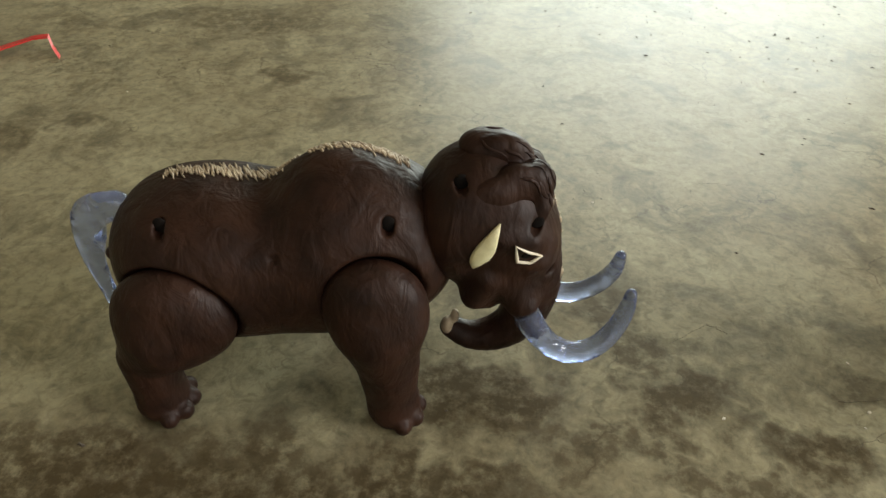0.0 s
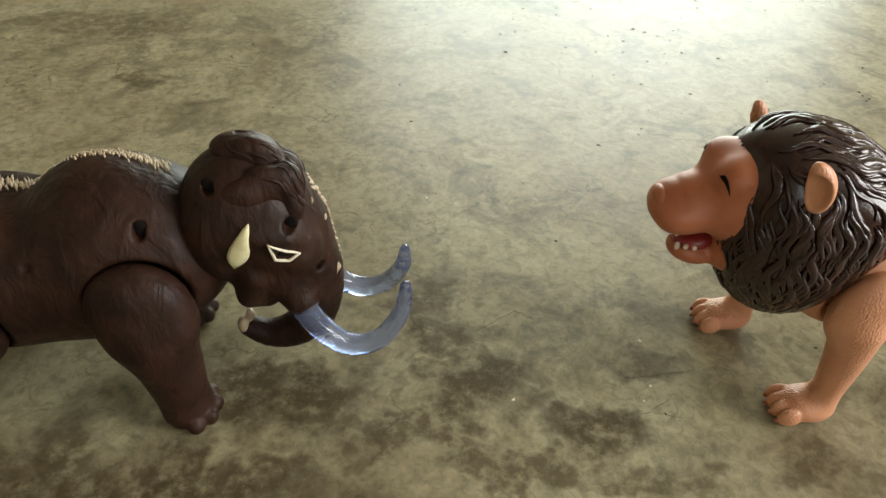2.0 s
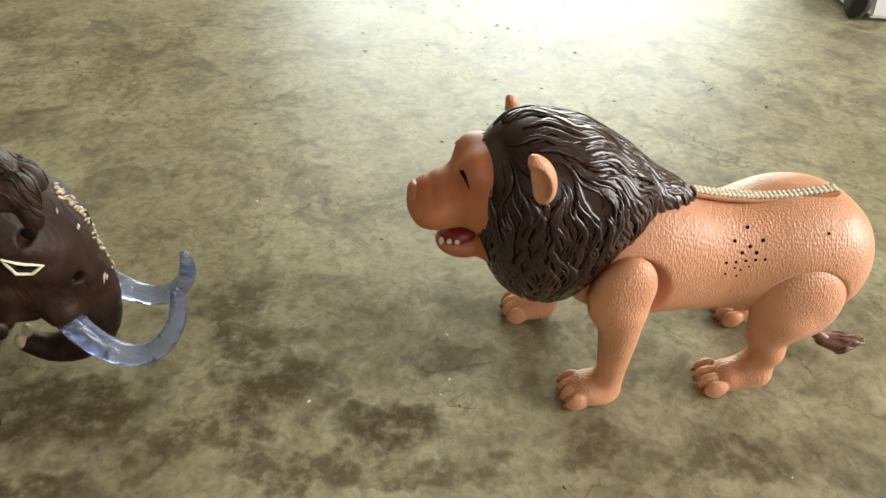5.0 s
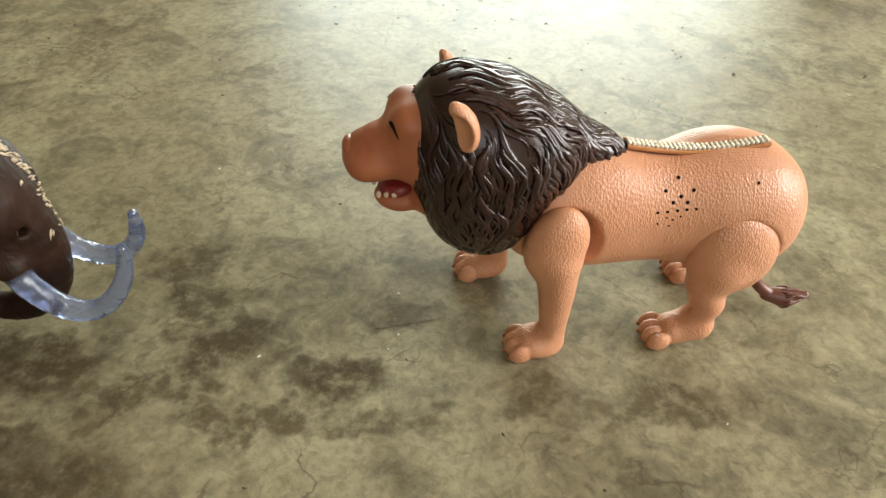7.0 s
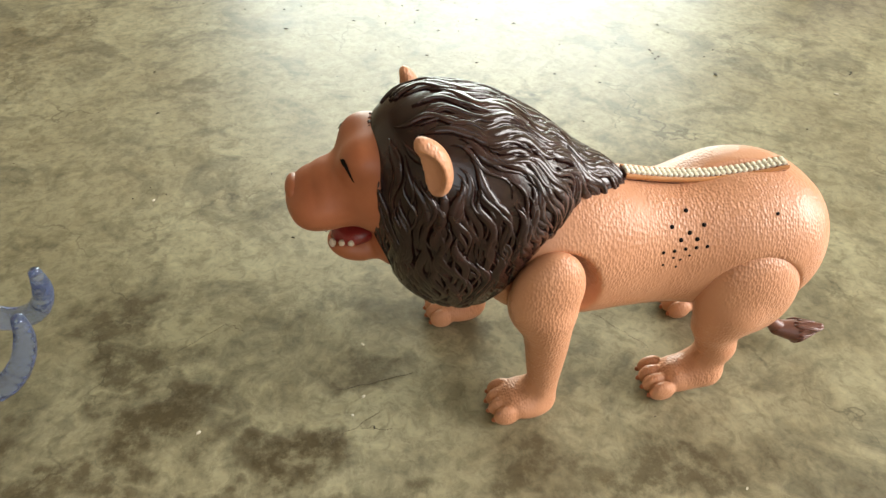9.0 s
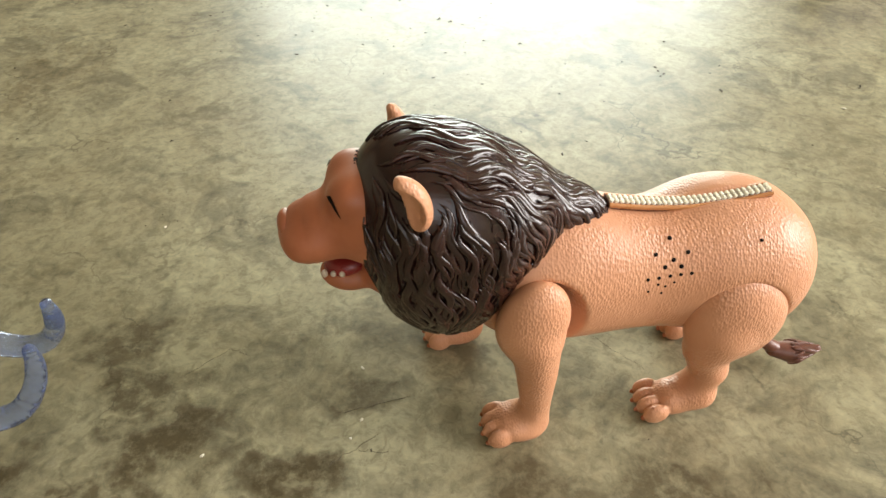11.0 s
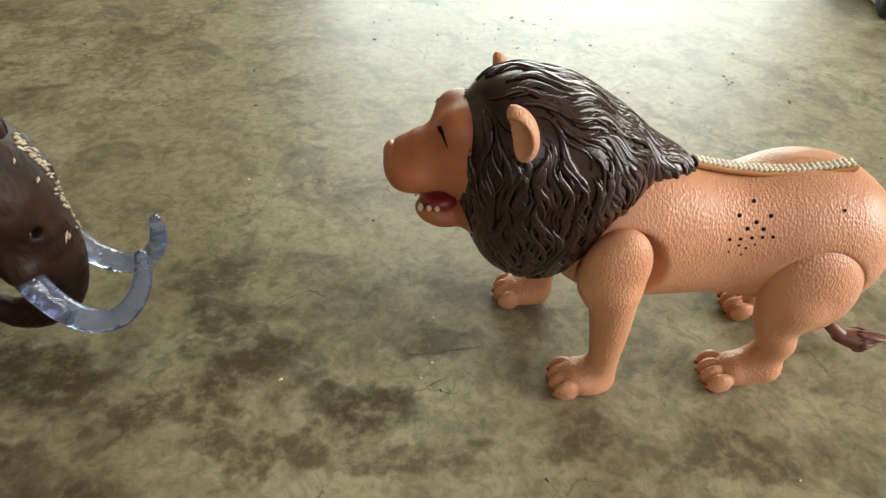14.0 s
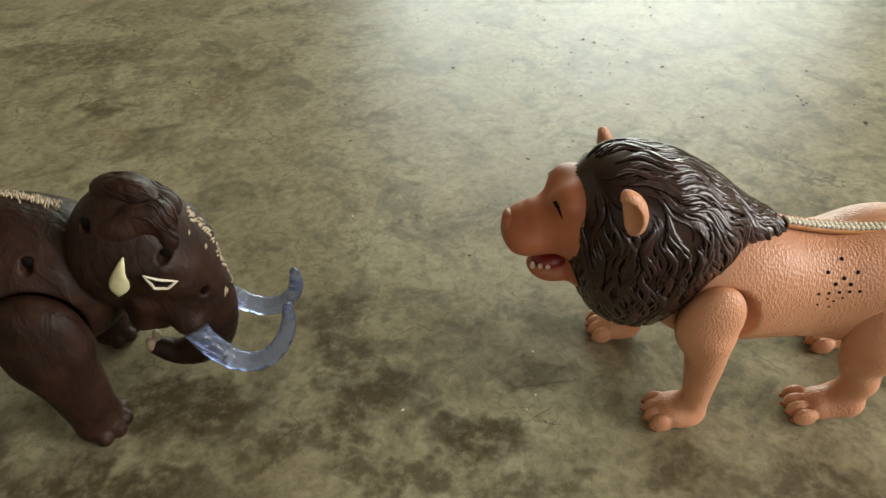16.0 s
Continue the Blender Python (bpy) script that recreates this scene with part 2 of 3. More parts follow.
def flowing(points, n=5):
    """A smooth path through (x, y, z, radius) points."""
    out = []
    for i in range(len(points) - 1):
        p0, p1, p2, p3 = [np.array(points[max(0, min(len(points) - 1, i + d))]) for d in (-1, 0, 1, 2)]
        for t in np.linspace(0, 1, n)[:-1]:
            out.append(tuple(0.5 * (2 * p1 + (p2 - p0) * t + (2 * p0 - 5 * p1 + 4 * p2 - p3) * t * t + (3 * p1 - p0 - 3 * p2 + p3) * t ** 3)))
    return out + [points[-1]]


def union(k, *fs):
    def f(x, y, z):
        d = fs[0](x, y, z)
        for g in fs[1:]:
            e = g(x, y, z)
            h = np.clip(0.5 + 0.5 * (e - d) / k, 0, 1)
            d = e * (1 - h) + d * h - k * h * (1 - h)
        return d
    return f


def carve(k, f, *gs):
    """f less every g, with edges rounded by k."""
    def out(x, y, z):
        d = f(x, y, z)
        for g in gs:
            e = -g(x, y, z)
            h = np.clip(0.5 - 0.5 * (e - d) / k, 0, 1)
            d = e * (1 - h) + d * h + k * h * (1 - h)
        return d
    return out


def mould(f, lo, hi, step):
    """The skin of the solid f < 0 inside a box, as vertices and quads."""
    ax = [np.arange(lo[i], hi[i] + step, step) for i in range(3)]
    v = f(ax[0][:, None, None], ax[1][None, :, None], ax[2][None, None, :])
    v = np.broadcast_to(v, tuple(len(a) for a in ax))
    s = v < 0
    n = [len(a) - 1 for a in ax]
    cnt = np.zeros(n, np.int8)
    corners = [(i, j, k) for i in (0, 1) for j in (0, 1) for k in (0, 1)]
    for i, j, k in corners:
        cnt += s[i:n[0] + i, j:n[1] + j, k:n[2] + k]
    cells = np.argwhere((cnt > 0) & (cnt < 8))
    index = -np.ones(n, np.int64)
    index[tuple(cells.T)] = np.arange(len(cells))
    vals = {c: v[tuple((cells + c).T)] for c in corners}
    acc, num = np.zeros((len(cells), 3)), np.zeros(len(cells))
    for a in corners:
        for axis in range(3):
            if a[axis]:
                continue
            b = tuple(1 if q == axis else a[q] for q in range(3))
            va, vb = vals[a], vals[b]
            cross = (va < 0) != (vb < 0)
            t = np.where(cross, va / np.where(cross, va - vb, 1), 0)
            pt = np.tile(np.array(a, float), (len(cells), 1))
            pt[:, axis] += t
            acc += pt * cross[:, None]
            num += cross
    verts = (cells + acc / num[:, None]) * step + np.array(lo)
    quads = []
    for axis in range(3):
        u, w = (axis + 1) % 3, (axis + 2) % 3
        a = np.moveaxis(s, (axis, u, w), (0, 1, 2))
        ix = np.moveaxis(index, (axis, u, w), (0, 1, 2))
        e = np.argwhere(a[:-1, 1:-1, 1:-1] != a[1:, 1:-1, 1:-1])
        i, j, k = e[:, 0], e[:, 1] + 1, e[:, 2] + 1
        q = np.stack([ix[i, j - 1, k - 1], ix[i, j, k - 1], ix[i, j, k], ix[i, j - 1, k]], 1)
        flip = ~a[i, j, k]
        q[flip] = q[flip][:, ::-1]
        quads.append(q)
    quads = np.concatenate(quads)
    quads = quads[(quads >= 0).all(1)]
    return verts, quads


def moulded(name, f, lo, hi, step, material, parent, label=""):
    verts, quads = mould(f, lo, hi, step)
    return put(name, verts.tolist(), quads.tolist(), material, parent, label)


def slope(f, p, e=0.0008):
    g = np.array([float(f(*(p + d)) - f(*(p - d))) for d in np.eye(3) * e])
    return g / (np.linalg.norm(g) + 1e-12)


def lock(verts, faces, spine, normals, width, height, sides=6):
    """One sculpted lock of hair along a line on a surface: flat, ridged, pointed at both ends."""
    n, base = len(spine), len(verts)
    for i, (p, nn) in enumerate(zip(spine, normals)):
        t = spine[min(i + 1, n - 1)] - spine[max(i - 1, 0)]
        t = t / (np.linalg.norm(t) + 1e-9)
        side = np.cross(t, nn)
        s = i / (n - 1)
        taper = max(0.06, min(1.0, s * 4.5) * (1 - s ** 2.4))
        for k in range(sides):
            a = math.pi * 2 * k / sides
            verts.append(tuple(p + side * (math.cos(a) * width * taper) + nn * (math.sin(a) * height * (0.35 + 0.65 * taper))))
    for i in range(n - 1):
        for k in range(sides):
            a, b = base + i * sides + k, base + i * sides + (k + 1) % sides
            faces.append((a, a + sides, b + sides, b))
    faces.append(tuple(base + k for k in range(sides)))
    faces.append(tuple(base + (n - 1) * sides + k for k in reversed(range(sides))))


def slopes(f, p, e=0.0008):
    g = np.stack([f(*(p + d).T) - f(*(p - d).T) for d in np.eye(3) * e], 1)
    return g / (np.linalg.norm(g, axis=1, keepdims=True) + 1e-12)


def comb(f, seeds, flow, steps, stride, width, height, wave, rng, kin=0.0):
    """Locks that start at the seeds and follow the flow over the surface f = 0, all grown side by side."""
    p = np.array([tuple(q) for q in seeds], float)
    for _ in range(4):
        p = p - slopes(f, p) * f(*p.T)[:, None]
    n = len(p)
    phase = np.array([kin * (q[0] + 0.5 * q[1] - 0.4 * q[2]) + rng.uniform(0, 1.3 if kin else 6.3) for q in p])
    amp = np.array([wave * rng.uniform(0.5, 1.3) for _ in range(n)])
    counts = [int(steps * rng.uniform(0.7, 1.25)) for _ in range(n)]
    spines, normals = [], []
    for i in range(max(counts)):
        nn = slopes(f, p)
        d = np.array([flow(a, b) for a, b in zip(p, nn)], float)
        d = d - nn * (d * nn).sum(1, keepdims=True)
        d = d / (np.linalg.norm(d, axis=1, keepdims=True) + 1e-9)
        d = d + np.cross(nn, d) * (amp * np.sin(phase + i * 0.75))[:, None]
        p = p + d * stride
        for _ in range(2):
            p = p - slopes(f, p) * f(*p.T)[:, None]
        spines.append(p + nn * height * 0.25)
        normals.append(nn)
    verts, faces = [], []
    for k in range(n):
        c = max(3, counts[k])
        lock(verts, faces, [q[k] for q in spines[:c]], [q[k] for q in normals[:c]], width * rng.uniform(0.45, 1.55), height * rng.uniform(0.55, 1.45))
    return verts, faces


def side_of(f, x, z, s):
    """The outermost point of the surface f = 0 at x, z on the side s of the middle plane."""
    y = s * 0.07
    for _ in range(400):
        d = float(f(x, y, z))
        if d < 0.00005 or y * s < 0:
            break
        y -= s * max(0.0001, d * 0.6)
    return np.array((x, y, z))


def base_at(name, x, y, yaw, label, category):
    ob = new(name)
    ob.matrix_world = pose(x, y, 0, 0, 0, yaw)
    ob.empty_display_size = 0.02
    return tagged(ob, label, category)


def dome(name, c, r, material, parent, label="", turn=(0, 0, 0), seg=14):
    bm = bmesh.new()
    bmesh.ops.create_uvsphere(bm, u_segments=seg, v_segments=max(6, seg // 2 + 1), radius=1.0)
    bmesh.ops.transform(bm, matrix=pose(*c, *turn) @ Matrix.Diagonal((*r, 1)), verts=bm.verts)
    return part(name, bm, material, parent, label)


def box(name, lo, hi, material, parent=None, label="", bevel=0.0):
    bm = bmesh.new()
    bmesh.ops.create_cube(bm, size=1.0)
    size, mid = [b - a for a, b in zip(lo, hi)], [(a + b) / 2 for a, b in zip(lo, hi)]
    bmesh.ops.transform(bm, matrix=pose(*mid) @ Matrix.Diagonal((*size, 1)), verts=bm.verts)
    if bevel:
        bmesh.ops.bevel(bm, geom=bm.edges[:], offset=bevel, segments=3, affect="EDGES", profile=0.5)
    return part(name, bm, material, parent, label, smooth=False)


# ---- the room ----
def room():
    def s(ob, label):
        return tagged(ob, label, kind="structure")
    W, E, S, N, H = -3.2, 3.3, -2.8, 4.3, 2.8
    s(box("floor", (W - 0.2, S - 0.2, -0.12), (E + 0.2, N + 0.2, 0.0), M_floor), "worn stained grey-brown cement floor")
    s(box("ceiling", (W - 0.2, S - 0.2, H), (E + 0.2, N + 0.2, H + 0.12), M_ceiling), "plain boarded ceiling")
    s(box("wall_west", (W - 0.2, S - 0.2, 0), (W, N + 0.2, H), M_wall), "plain limewashed wall")
    bits = {
        "wall_north": [((W, N, 0), (-0.28, N + 0.2, H)), ((2.88, N, 0), (E, N + 0.2, H)), ((-0.28, N, 2.40), (2.88, N + 0.2, H))],
        "wall_east": [((E, S - 0.2, 0), (E + 0.2, -1.6, H)), ((E, 0.8, 0), (E + 0.2, N + 0.2, H)), ((E, -1.6, 0), (E + 0.2, 0.8, 0.45)), ((E, -1.6, 2.25), (E + 0.2, 0.8, H))],
        "wall_south": [((W, S - 0.2, 0), (-0.3, S, H)), ((1.7, S - 0.2, 0), (E, S, H)), ((-0.3, S - 0.2, 0), (1.7, S, 0.7)), ((-0.3, S - 0.2, 2.25), (1.7, S, H))],
    }
    for name, pieces in bits.items():
        bm = bmesh.new()
        for lo, hi in pieces:
            g = bmesh.ops.create_cube(bm, size=1.0)
            size, mid = [b - a for a, b in zip(lo, hi)], [(a + b) / 2 for a, b in zip(lo, hi)]
            bmesh.ops.transform(bm, matrix=pose(*mid) @ Matrix.Diagonal((*size, 1)), verts=g["verts"])
        s(part(name, bm, M_wall, smooth=False), "plain limewashed wall with an opening")


room()


# ---- lion ----
def lion():
    ob = base_at("lion_figure", 0.0, 0.318, 0.0, "tan plastic toy lion with glossy dark brown mane standing on cement", "toy lion")
    near, far = -1, 1
    shift = {near: (0.0, 0.0), far: (-0.026, 0.038)}
    # body with sockets for the legs
    torso = union(0.018, ell((0.418, 0, 0.102), (0.046, 0.037, 0.042), 0, 2.2), ell((0.472, 0, 0.097), (0.058, 0.033, 0.038), 0, 2.2),
                  ell((0.526, 0, 0.096), (0.042, 0.037, 0.042), 10, 2.2), ell((0.544, 0, 0.088), (0.027, 0.031, 0.036)), ell((0.516, 0.013, 0.116), (0.030, 0.018, 0.021)))
    cuts = []
    for s in (near, far):
        fx, hx = shift[s]
        cuts.append(ell((0.409 + fx, s * 0.043, 0.089), (0.0262, 0.023, 0.0345), -10))
        cuts.append(ell((0.522 + hx * 0.4, s * 0.044, 0.075), (0.0312, 0.022, 0.0360), 15))
    trunk = carve(0.0016, torso, *cuts, ell((0.492, 0, 0.1445), (0.047, 0.0046, 0.0080), -1))
    body = moulded("body", trunk, (0.36, -0.052, 0.03), (0.60, 0.052, 0.16), 0.0013, M_tan, ob, "tan pebbled plastic body")
    # head
    muzzle = union(0.009, ell((0.336, 0, 0.147), (0.028, 0.025, 0.031), 0), tube([(0.330, 0, 0.1455, 0.0190), (0.306, 0, 0.1428, 0.0148), (0.2998, 0, 0.1412, 0.0132)], 1.10),
                   *[ell((0.3205, k * 0.0105, 0.1650), (0.0095, 0.0105, 0.0085), 20) for k in (near, far)], ell((0.2932, 0, 0.1370), (0.0082, 0.0132, 0.0076)),
                   *[ell((0.302, k * 0.0122, 0.1370), (0.0120, 0.0066, 0.0072), 8) for k in (near, far)])
    jaw = union(0.005, ell((0.3150, 0, 0.1080), (0.0145, 0.0118, 0.0080), -12), ell((0.337, 0, 0.114), (0.016, 0.020, 0.018)))
    skull = carve(0.002, muzzle, ell((0.308, 0, 0.1220), (0.0150, 0.0190, 0.0082), -10))
    skull = union(0.003, skull, jaw)
    skull = carve(0.0015, skull, ell((0.3085, 0, 0.1212), (0.0140, 0.0165, 0.0082), -10),
                  *[tube([(0.3100, k * 0.0225, 0.1690, 0.0017), (0.3150, k * 0.0240, 0.1605, 0.0017)]) for k in (near, far)],
                  tube([(0.2850, -0.004, 0.1300, 0.0012), (0.2890, -0.010, 0.1275, 0.0010)]), tube([(0.2850, 0.004, 0.1300, 0.0012), (0.2890, 0.010, 0.1275, 0.0010)]))
    moulded("head", skull, (0.272, -0.034, 0.082), (0.372, 0.034, 0.190), 0.0010, M_face, ob, "smooth russet face with closed eyes")
    dome("nose", (0.2880, 0, 0.1440), (0.0042, 0.0085, 0.0060), M_face, ob)
    for s in (near, far):
        pts = [np.array(q) for q in ((0.3050, s * 0.0140, 0.1690), (0.3080, s * 0.0165, 0.1685), (0.3108, s * 0.0185, 0.1665), (0.3132, s * 0.0200, 0.1630), (0.3150, s * 0.0210, 0.1590))]
        vv, ff = [], []
        pts = [p - slope(skull, p) * (float(skull(*p)) - 0.0002) for p in pts]
        lock(vv, ff, pts, [slope(skull, p) for p in pts], 0.0015, 0.0004)
        put("eye", vv, ff, M_black, ob, "black painted closed eye line")
    dome("mouth_lining", (0.3150, 0, 0.1165), (0.0125, 0.0110, 0.0062), M_red, ob, "red painted open mouth", (0, -10, 0))
    for s in (near, far):
        for i in range(3):
            dome("tooth", (0.3035 + i * 0.0045, s * (0.0078 + 0.0012 * i), 0.1150 + 0.0004 * i), (0.0017, 0.0014, 0.0026 if i == 0 else 0.0018), M_tooth, ob, "", seg=8)
        dome("fang", (0.3010, s * 0.0080, 0.1250), (0.0014, 0.0012, 0.0028), M_tooth, ob, "", seg=8)
    # mane
    core = union(0.014, ell((0.3655, 0, 0.1275), (0.0405, 0.042, 0.0490), 0, 2.2), ell((0.361, 0, 0.150), (0.039, 0.036, 0.037), 0, 2.2),
                 ell((0.417, 0, 0.1455), (0.035, 0.016, 0.0115), -20), ell((0.367, 0, 0.094), (0.023, 0.025, 0.021)),
                 ell((0.389, 0, 0.142), (0.031, 0.037, 0.029)), ell((0.348, 0, 0.164), (0.024, 0.026, 0.023)))
    face_cut = ell((0.282, 0, 0.138), (0.034, 0.06, 0.085))
    core = carve(0.004, core, face_cut)
    rng = random.Random(7)
    seeds = []
    for i in range(1050):
        a, b = rng.uniform(0, math.tau), math.acos(rng.uniform(-0.98, 1))
        d = np.array((math.sin(b) * math.cos(a), math.sin(b) * math.sin(a), math.cos(b)))
        q = np.array((0.368, 0, 0.130)) + d * np.array((0.052, 0.046, 0.060))
        if q[0] < 0.322 + rng.uniform(0, 0.008):
            continue
        seeds.append(q)
    for i in range(90):
        seeds.append((rng.uniform(0.385, 0.436), rng.uniform(-0.014, 0.014), 0.160))
    for i in range(70):
        a = rng.uniform(-2.6, 2.6)
        seeds.append((0.321, 0.040 * math.sin(a), 0.128 + 0.055 * math.cos(a)))

    def flow(p, n):
        k = min(1.0, max(0.0, (n[2] - 0.42) / 0.4))
        back = max(0.0, min(1.0, (p[0] - 0.345) / 0.06))
        return (0.12 + 0.95 * k + 0.22 * back * (p[2] > 0.12), 0.0, -1.0 * (1 - k) - 0.15)
    vv, ff = comb(core, seeds, flow, 15, 0.0030, 0.0021, 0.0014, 0.62, rng, 190.0)
    cv, cq = mould(core, (0.31, -0.052, 0.045), (0.46, 0.052, 0.20), 0.0014)
    n = len(cv)
    put("mane", cv.tolist() + vv, cq.tolist() + [tuple(i + n for i in q) for q in ff], M_mane, ob, "glossy dark brown sculpted mane")
    # ears
    for s in (near, far):
        c = np.array((0.3480, s * 0.0365, 0.1755 if s == near else 0.1650))
        hollow = ell(c + (-0.0062, s * 0.0056, -0.0014), (0.0096, 0.0102, 0.0122), 12)
        outer = carve(0.0010, union(0.004, ell(c, (0.0074, 0.0066, 0.0134), 14), ell(c + ((-0.0044, 0, 0.0105) if s == near else (-0.0030, 0, 0.0140)), (0.0034, 0.0030, 0.0058), 30)), hollow)
        moulded("ear", outer, (0.326, min(s * 0.022, s * 0.056), 0.140), (0.368, max(s * 0.022, s * 0.056), 0.202), 0.0009, M_tan, ob, "rounded tan ear standing out of the mane")
    # jewelled strip along the spine
    strip = new("jewelled_strip")
    strip.parent = ob
    tagged(strip, "row of pale stones in a gold channel along the spine")

    def spine(u):
        x = 0.449 + 0.088 * u
        return x, 0.1425 - 0.0050 * math.sin(math.pi * u) - 0.0005 * u
    for s in (-1, 1):
        vv, ff = [], []
        pts = [np.array((spine(i / 24)[0], s * 0.0042, spine(i / 24)[1] - 0.0005)) for i in range(25)]
        for i, p in enumerate(pts):
            for k in range(6):
                a = math.tau * k / 6
                vv.append((p[0], p[1] + 0.0008 * math.cos(a), p[2] + 0.0016 * math.sin(a)))
        for i in range(24):
            for k in range(6):
                a, b = i * 6 + k, i * 6 + (k + 1) % 6
                ff.append((a, b, b + 6, a + 6))
        put("channel_edge", vv, ff, M_gold, strip)
    vv, ff = [], []
    for i in range(25):
        x, z = spine(i / 24)
        vv += [(x, -0.0038, z - 0.0030), (x, 0.0038, z - 0.0030), (x, 0.0038, z + 0.0004), (x, -0.0038, z + 0.0004)]
    for i in range(24):
        for k in range(4):
            a, b = i * 4 + k, i * 4 + (k + 1) % 4
            ff.append((a, a + 4, b + 4, b))
    ff += [(0, 1, 2, 3), (99, 98, 97, 96)]
    put("channel", vv, ff, M_tuft, strip, "brown channel under the stones", False)
    bm = bmesh.new()
    bmesh.ops.create_cube(bm, size=1.0)
    bmesh.ops.transform(bm, matrix=Matrix.Diagonal((0.0022, 0.0028, 0.0026, 1)), verts=bm.verts)
    bmesh.ops.bevel(bm, geom=bm.edges[:], offset=0.0006, segments=1, affect="EDGES")
    gem = part("stone", bm, M_gem, strip, "", False)
    for i in range(30):
        x, z = spine((i + 0.5) / 30)
        for k in (-1, 1):
            g = gem if i == 0 and k == -1 else new("stone", gem.data)
            g.parent = strip
            g.matrix_basis = pose(x, k * 0.0016, z + 0.0008, 0, 0, (i * 37 % 7) - 3)
    # sound holes and screw hole: black discs on the skin stand for the dark inside
    hr = random.Random(3)
    spots = [(0.478, 0.1295), (0.4695, 0.1245), (0.4865, 0.1245), (0.4790, 0.1215), (0.4745, 0.1185), (0.4830, 0.1185), (0.4655, 0.1135),
             (0.4715, 0.1135), (0.4775, 0.1140), (0.4830, 0.1145), (0.4885, 0.1150), (0.4665, 0.1065), (0.4715, 0.1100), (0.4755, 0.1085), (0.4800, 0.1105), (0.4740, 0.1045)]
    for i, (x, z) in enumerate(spots + [(0.524, 0.1290), (0.4625, 0.0600)]):
        p = side_of(trunk, x, z, -1)
        nn = slope(trunk, p)
        r = (0.00125 if i < 6 else 0.0010 if i < 11 else 0.0007) if i < 16 else 0.0010
        bm = bmesh.new()
        bmesh.ops.create_cone(bm, cap_ends=True, segments=10, radius1=r, radius2=r * 0.9, depth=0.0006)
        m = Vector(nn).to_track_quat("Z", "Y").to_matrix().to_4x4()
        bmesh.ops.transform(bm, matrix=Matrix.Translation(p) @ m, verts=bm.verts)
        part("sound_hole" if i < 16 else "screw_hole", bm, M_black, body)
    # legs
    for s in (near, far):
        fx, hx = shift[s]
        y = -0.036 if s == near else 0.042
        leg = union(0.006, ell((0.4065 + fx, y, 0.0955), (0.0190, 0.0118, 0.0270), -8), tube([(0.4095 + fx, y, 0.081, 0.0142), (0.4125 + fx, y, 0.056, 0.0117), (0.4145 + fx, y, 0.028, 0.0090), (0.4135 + fx, y, 0.012, 0.0102)]))
        paw = [ell((0.405 + fx, y, 0.0095), (0.0165, 0.0135, 0.0098))]
        toes = [ell((0.3905 + fx + 0.0020 * abs(i - 1.5), y + (i - 1.5) * 0.0066, 0.0072), (0.0078, 0.0041, 0.0074), 18) for i in range(4)]
        foot = union(0.0012, union(0.006, leg, *paw), *toes)
        foot_flat = carve(0.001, foot, lambda x, yy, z: z - 0.0 + 0 * x + 0 * yy)
        fl = moulded("front_leg", foot_flat, (0.370 + fx, min(y - 0.024, y + 0.024), -0.004), (0.442 + fx, max(y - 0.024, y + 0.024), 0.128), 0.0010, M_tan, ob)
        for i in range(4):
            dome("claw", (0.3835 + fx + 0.0020 * abs(i - 1.5), y + (i - 1.5) * 0.0066, 0.0045), (0.0020, 0.0014, 0.0020), M_face, fl, "", seg=8)
        y = s * 0.031
        hip = union(0.008, ell((0.523 + hx * 0.4, y, 0.078), (0.0285, 0.0142, 0.0330), 15), tube([(0.517 + hx * 0.5, y, 0.068, 0.0155), (0.5125 + hx * 0.8, y, 0.053, 0.0122), (0.519 + hx, y, 0.034, 0.0094), (0.516 + hx, y, 0.018, 0.0100)]),
                    ell((0.521 + hx, y, 0.035), (0.0090, 0.0085, 0.0085)))
        foot = union(0.007, hip, tube([(0.518 + hx, y, 0.014, 0.0108), (0.501 + hx, y, 0.0100, 0.0105)], 1.1))
        toes = [ell((0.4870 + hx + 0.0020 * abs(i - 1.5), y + (i - 1.5) * 0.0066, 0.0075), (0.0080, 0.0041, 0.0076), 18) for i in range(4)]
        foot = union(0.0012, foot, *toes)
        foot_flat = carve(0.001, foot, lambda x, yy, z: z + 0 * x + 0 * yy)
        hl = moulded("hind_leg", foot_flat, (0.464, min(y - 0.024, y + 0.024), -0.004), (0.600, max(y - 0.024, y + 0.024), 0.122), 0.0010, M_tan, ob)
        for i in range(4):
            dome("claw", (0.4798 + hx + 0.0020 * abs(i - 1.5), y + (i - 1.5) * 0.0066, 0.0048), (0.0020, 0.0014, 0.0020), M_face, hl, "", seg=8)
    # tail
    tail = moulded("tail", union(0.004, tube(flowing([(0.556, 0, 0.085, 0.006), (0.5575, -0.001, 0.062, 0.0046), (0.562, -0.003, 0.040, 0.0042), (0.571, -0.006, 0.024, 0.0042), (0.582, -0.008, 0.0155, 0.0046)]))),
                   (0.545, -0.02, 0.005), (0.595, 0.02, 0.10), 0.0011, M_tuft, ob)
    tuft = tube([(0.580, -0.008, 0.0155, 0.0050), (0.592, -0.010, 0.0135, 0.0075), (0.606, -0.013, 0.019, 0.0022)])
    tv, tq = mould(tuft, (0.570, -0.03, 0.003), (0.614, 0.01, 0.034), 0.0010)
